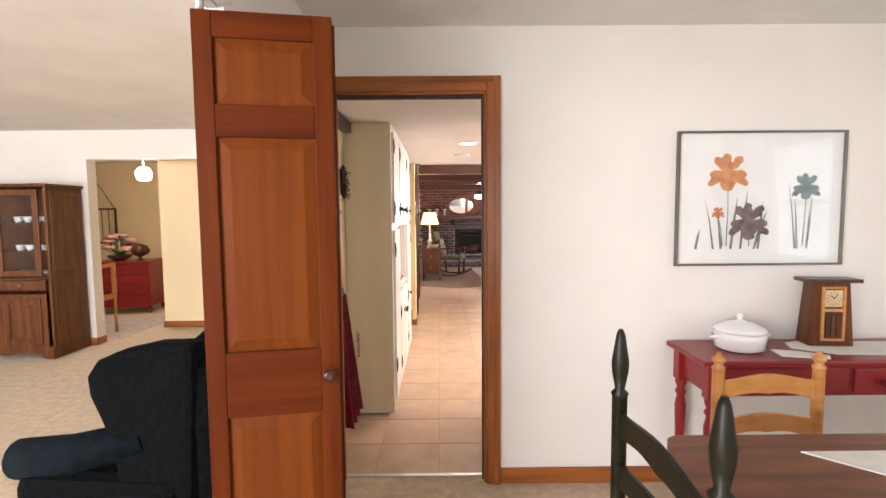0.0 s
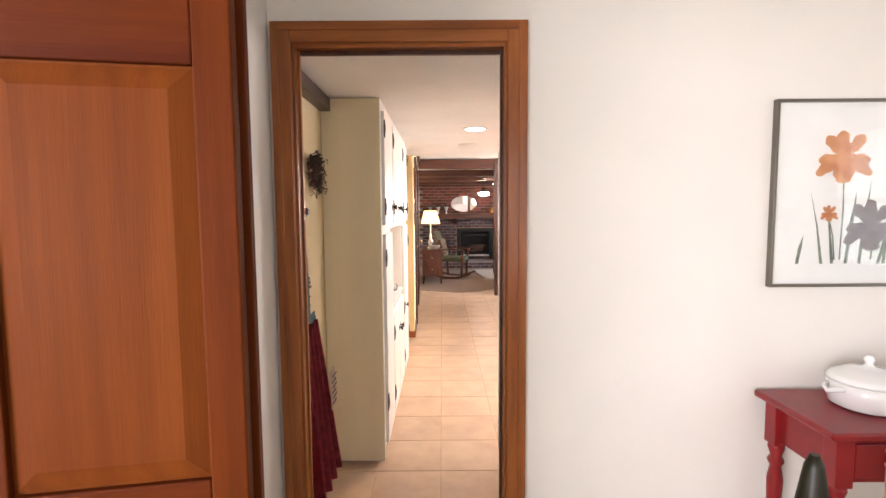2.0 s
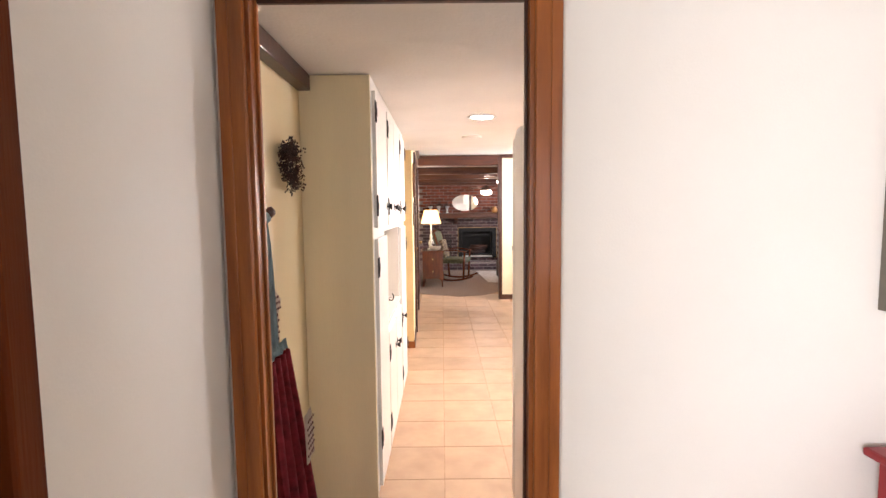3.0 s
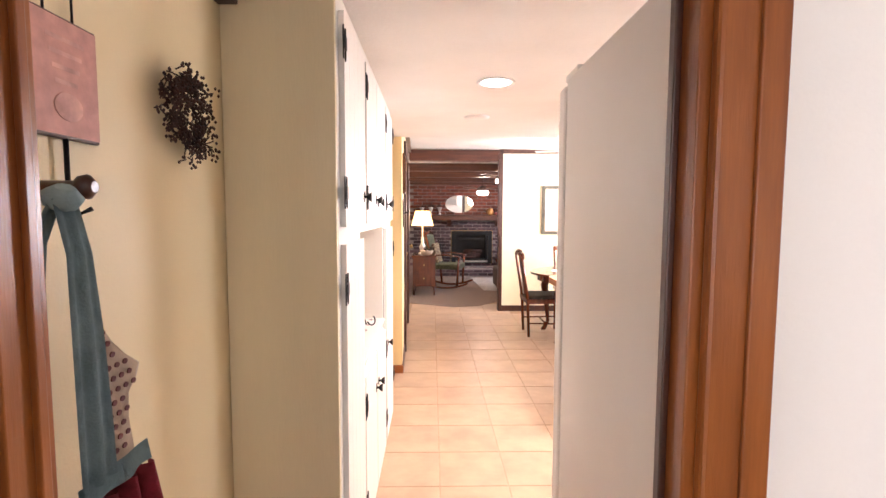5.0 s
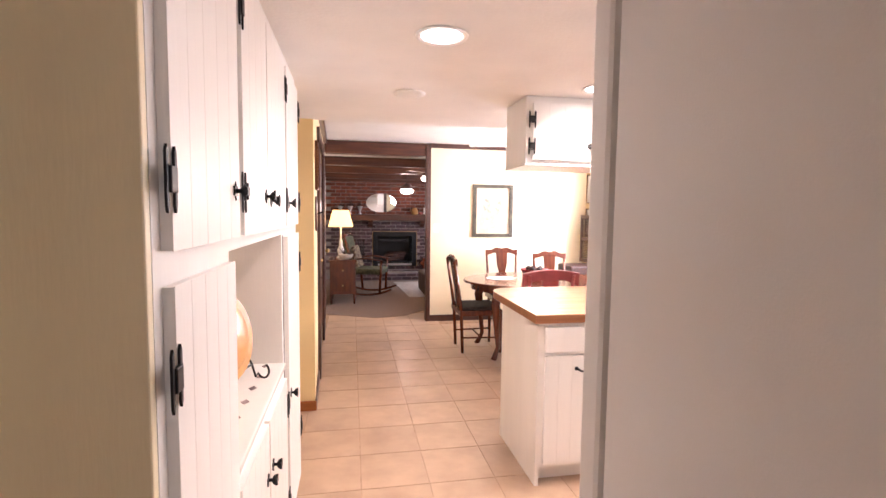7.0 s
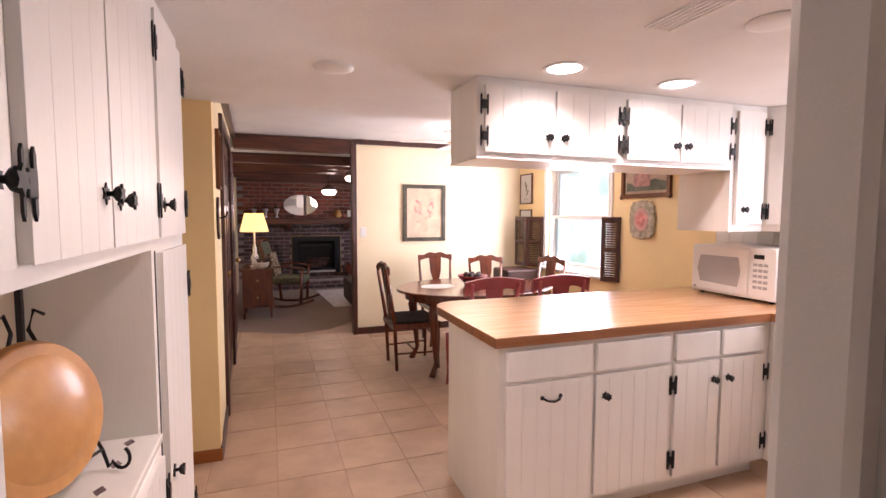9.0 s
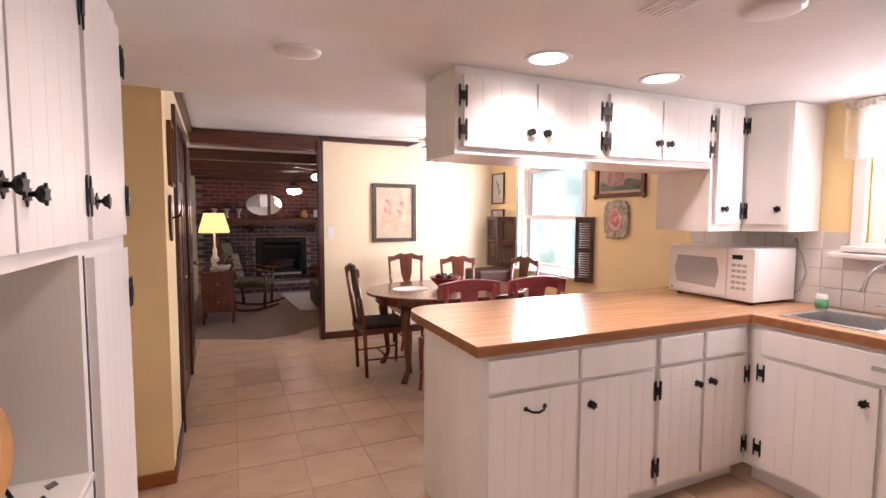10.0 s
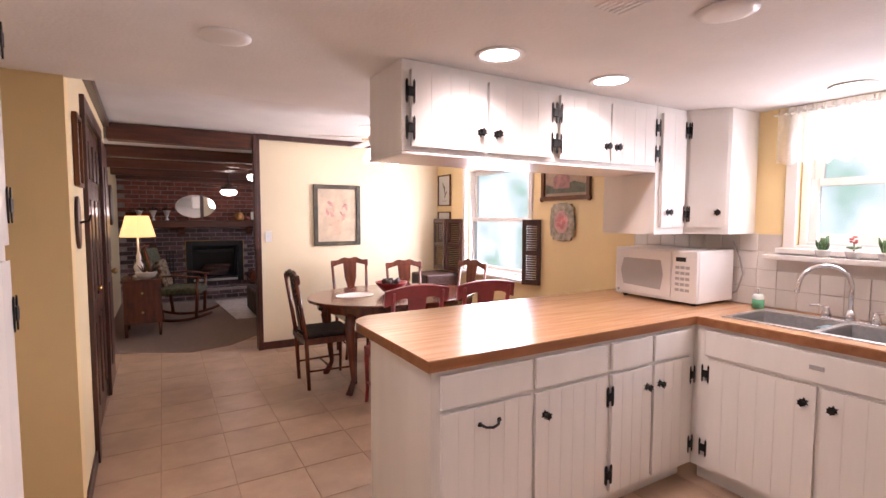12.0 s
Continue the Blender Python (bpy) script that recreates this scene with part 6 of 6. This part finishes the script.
# desk, lamp, bowl
dk = thing("side_chest", "dark wooden two-drawer side chest with tapered legs", "chest", pose(-0.11, 9.95, 0))
part("carcass", B(0.01, 0.40, 0.01, 0.55, 0.16, 0.66, bev=0.004), MAHOG, dk)
part("top", B(-0.01, 0.42, -0.01, 0.57, 0.6605, 0.69, bev=0.005), MAHOG, dk)
for k in range(2):
    d = part("drawer", B(0.04, 0.37, -0.002, 0.0095, 0.20 + k * 0.23, 0.41 + k * 0.23, bev=0.003), MAHOG, dk)
    part("knob", lathe([(0.006, 0), (0.014, 0.012), (0.008, 0.02)], 10, None, pose(0.205, -0.002, 0.30 + k * 0.23, 90, 0, 0)), BRASS, d)
for x in (0.03, 0.38):
    for y in (0.03, 0.53):
        part("leg", tube([(x, y, 0.0), (x, y, 0.16)], [0.014, 0.022]), MAHOG, dk)
tlamp = thing("table_lamp", "lit table lamp with a cream empire shade and white base", "lamp", pose(0.06, 10.30, 0.691))
part("base", lathe([(0.07, 0), (0.075, 0.015), (0.03, 0.04), (0.05, 0.09), (0.06, 0.13), (0.025, 0.20), (0.03, 0.26), (0.012, 0.32), (0.012, 0.50)], 20), PORC, tlamp)
bm = bmesh.new()
rings = [[bm.verts.new((r * math.cos(6.2832 * i / 32), r * math.sin(6.2832 * i / 32), z)) for i in range(32)] for r, z in ((0.195, 0.50), (0.125, 0.76))]
for i in range(32):
    bm.faces.new((rings[0][i], rings[0][(i + 1) % 32], rings[1][(i + 1) % 32], rings[1][i])).smooth = True
bmesh.ops.solidify(bm, geom=bm.faces[:], thickness=0.003)
part("shade", bm, SHADE, tlamp, "glowing cream fabric shade")
lamp("table_lamp_bulb", "POINT", Matrix.Translation((0.06, 10.30, 1.50)), 4, WARM, 0.05)
bo = thing("basket_bowl", "pale bowl with dark dried leaves on the chest", "bowl", pose(0.14, 10.05, 0.691))
part("bowl", lathe([(0.05, 0), (0.09, 0.02), (0.12, 0.08), (0.11, 0.08)], 18), PALERUG, bo)
bm = bmesh.new()
rng = random.Random(2)
for k in range(14):
    tube([(0, 0, 0.04), (rng.gauss(0, 0.06), rng.gauss(0, 0.05), 0.13 + 0.06 * rng.random())], [0.01, 0.004], 5, bm)
part("leaves", bm, TWIG, bo)
# rocking chair
rk = thing("rocking_chair", "wooden rocking chair with green cushion and patterned throw", "rocking chair", pose(0.55, 10.95, 0, 0, 0, 75))
for s in (-1, 1):
    x = s * 0.26
    part("rocker", tube([(x, -0.42 + 0.09 * k, 0.018 + 0.10 * ((k - 5) / 5) ** 2) for k in range(11)], 0.018), MAHOG, rk)
    part("front_leg", tube([(x, -0.22, 0.05), (x, -0.25, 0.60)], 0.022), MAHOG, rk)
    part("back_post", tube([(x, 0.20, 0.05), (x, 0.24, 0.45), (x * 0.95, 0.40, 1.02)], 0.022), MAHOG, rk)
    part("arm", tube([(x * 1.05, -0.30, 0.60), (x * 1.08, 0.0, 0.64), (x, 0.28, 0.62)], [0.032, 0.028, 0.02], 8, None, 0.5), MAHOG, rk)
part("seat", B(-0.26, 0.26, -0.27, 0.25, 0.36, 0.46, bev=0.03), UPH, rk)
part("back_cushion", B(-0.24, 0.24, -0.045, 0.045, 0.0, 0.56, bev=0.035), UPH, rk, "", pose(0, 0.27, 0.46, -15, 0, 0))
part("throw", B(-0.20, 0.16, -0.055, 0.0, 0.0, 0.38, bev=0.025), AFGHAN, rk, "patterned knitted throw", pose(0, 0.20, 0.465, -15, 0, 0))
part("top_rail", tube([(-0.25, 0.40, 1.0), (0, 0.42, 1.06), (0.25, 0.40, 1.0)], [0.03, 0.045, 0.03], 8, None, 0.5), MAHOG, rk)
tagged(part("pale_area_rug", plate_shape([(1.06, 12.2), (1.18, 10.45), (2.6, 10.5), (2.6, 12.2)], 0.0045, 0.014, "z", None, 0.002), PALERUG), "pale rug before the hearth", "rug")
so = thing("sofa", "dark brown upholstered sofa end beside the opening", "sofa", pose(1.40, 9.3, 0))
part("base", B(0.0, 0.85, 0.0, 1.7, 0.06, 0.42, bev=0.04), SOFA, so)
part("arm", B(0.0, 0.85, 0.0, 0.2, 0.4205, 0.62, bev=0.05), SOFA, so)
part("back", B(0.65, 0.85, 0.21, 1.7, 0.4205, 0.85, bev=0.06), SOFA, so)
for x, y, z in ((1.24, 11.45, 1.83), (1.42, 9.95, 1.96)):
    c = thing("hanging_fan_light", "dark ceiling fan with a lit frosted bowl light", "ceiling fan", pose(x, y, z), "family room fans")
    part("bowl", lathe([(0.03, -0.06), (0.10, -0.045), (0.13, 0.0), (0.10, 0.03)], 20), BULB, c, "lit frosted glass bowl")
    part("motor", lathe([(0.11, 0.03), (0.12, 0.08), (0.05, 0.12), (0.03, 0.14)], 18), DARKW, c)
    part("rod", tube([(0, 0, 0.12), (0, 0, 2.17 - z)], 0.014), DARKW, c)
    for k in range(5):
        part("blade", B(0.13, 0.55, -0.055, 0.055, 0.078, 0.085), CABW, c, "", pose(0, 0, 0, 0, 0, 72 * k + 10))
    lamp("fan_bowl_lamp", "POINT", Matrix.Translation((x, y, z - 0.12)), 12, WARM, 0.1)
wg = thing("oval_picture", "dark oval framed picture on the family room wall", "picture", pose(-0.295, 11.3, 1.5, 0, 0, 90))
part("frame", plate_shape(ellipse(0, 0.1, 0.2, 0.28), -0.03, 0, "y", None, 0.006), DARKW, wg)
part("paper", plate_shape(ellipse(0, 0.1, 0.15, 0.22), -0.034, -0.0305, "y"), PLASG, wg)

# ---- pieces: bricks, wall tiles, floor tiles ----
def block_mesh(name, x, y, z, bev, material):
    bm = B(-x / 2, x / 2, -y / 2, y / 2, -z / 2, z / 2)
    if bev:
        top = [e for e in bm.edges if all(abs(q.co.z - z / 2) < 1e-6 for q in e.verts)] if bev > 0 else bm.edges[:]
        bmesh.ops.bevel(bm, geom=top, offset=abs(bev), segments=1, affect="EDGES")
    me = bpy.data.meshes.new(name)
    bm.to_mesh(me)
    bm.free()
    me.materials.append(material)
    return me


rng = random.Random(1)
RB, DB = block_mesh("brick", 0.195, 0.02, 0.06, -0.004, BRICK), block_mesh("brick", 0.195, 0.02, 0.06, -0.004, DBRICK)
n = 0
for row in range(30):
    z = 0.245 + row * 0.073
    for k in range(11):
        x = -0.20 + k * 0.208 + (0.104 if row % 2 else 0)
        if 0.655 < x < 1.615 and 0.29 < z < 0.975 or 1.22 < z < 1.40 or z > 2.14 or x > 1.95:
            continue
        # Bricks up to 1.3 m are darker and bluer than those above.
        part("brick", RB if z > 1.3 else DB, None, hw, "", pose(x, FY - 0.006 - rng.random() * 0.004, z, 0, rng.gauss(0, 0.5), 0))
        n += 1
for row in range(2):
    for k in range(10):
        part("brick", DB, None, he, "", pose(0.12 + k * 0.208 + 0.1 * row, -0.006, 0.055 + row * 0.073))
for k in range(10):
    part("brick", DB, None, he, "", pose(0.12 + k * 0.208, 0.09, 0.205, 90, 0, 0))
ST = block_mesh("wall_tile", 0.006, 0.1045, 0.1045, -0.0015, STILE)
kw = bpy.data.objects["wall_east_kitchen"]
solid("backsplash", walls_bm([(EX - 0.004, EX - 0.0005, 2.5, 5.64, 0.918, 1.2045), (EX - 0.004, EX - 0.0005, 4.645, 5.64, 1.2045, 1.343)]), SGROUT, "pale grouted backsplash")
bs = bpy.data.objects["backsplash"]
for row in range(4):
    for k in range(19):
        y, z = 5.58 - k * 0.108, 0.972 + row * 0.108
        if z > 1.25 and y < 4.72 or z > 1.16 and y < 4.70:
            continue
        part("wall_tile", ST, None, bs, "", pose(EX - 0.0065, y, z))
S = 0.356
FT = block_mesh("floor_tile", S - 0.005, S - 0.005, 0.008, 0.001, TILE)
for j in range(20):
    y = 2.40 + S * (j + 0.5)
    for i in range(-1, 10):
        x = -0.09 + S * (i + 0.5) + 0.012
        if y > 9.3 or y > 8.6 and x > 1.3 or x + S / 2 > EX or (x < 0.05 and (y > 6.0 and x < -0.1 or y < 5.0 and x < -0.3)):
            continue
        if x > 3.0 and y < 5.4 or (y > 9.0 and x > 1.0):
            continue
        part("floor_tile", FT, None, KFLOOR, "", pose(x, y, -0.0005 + rng.random() * 0.0006))
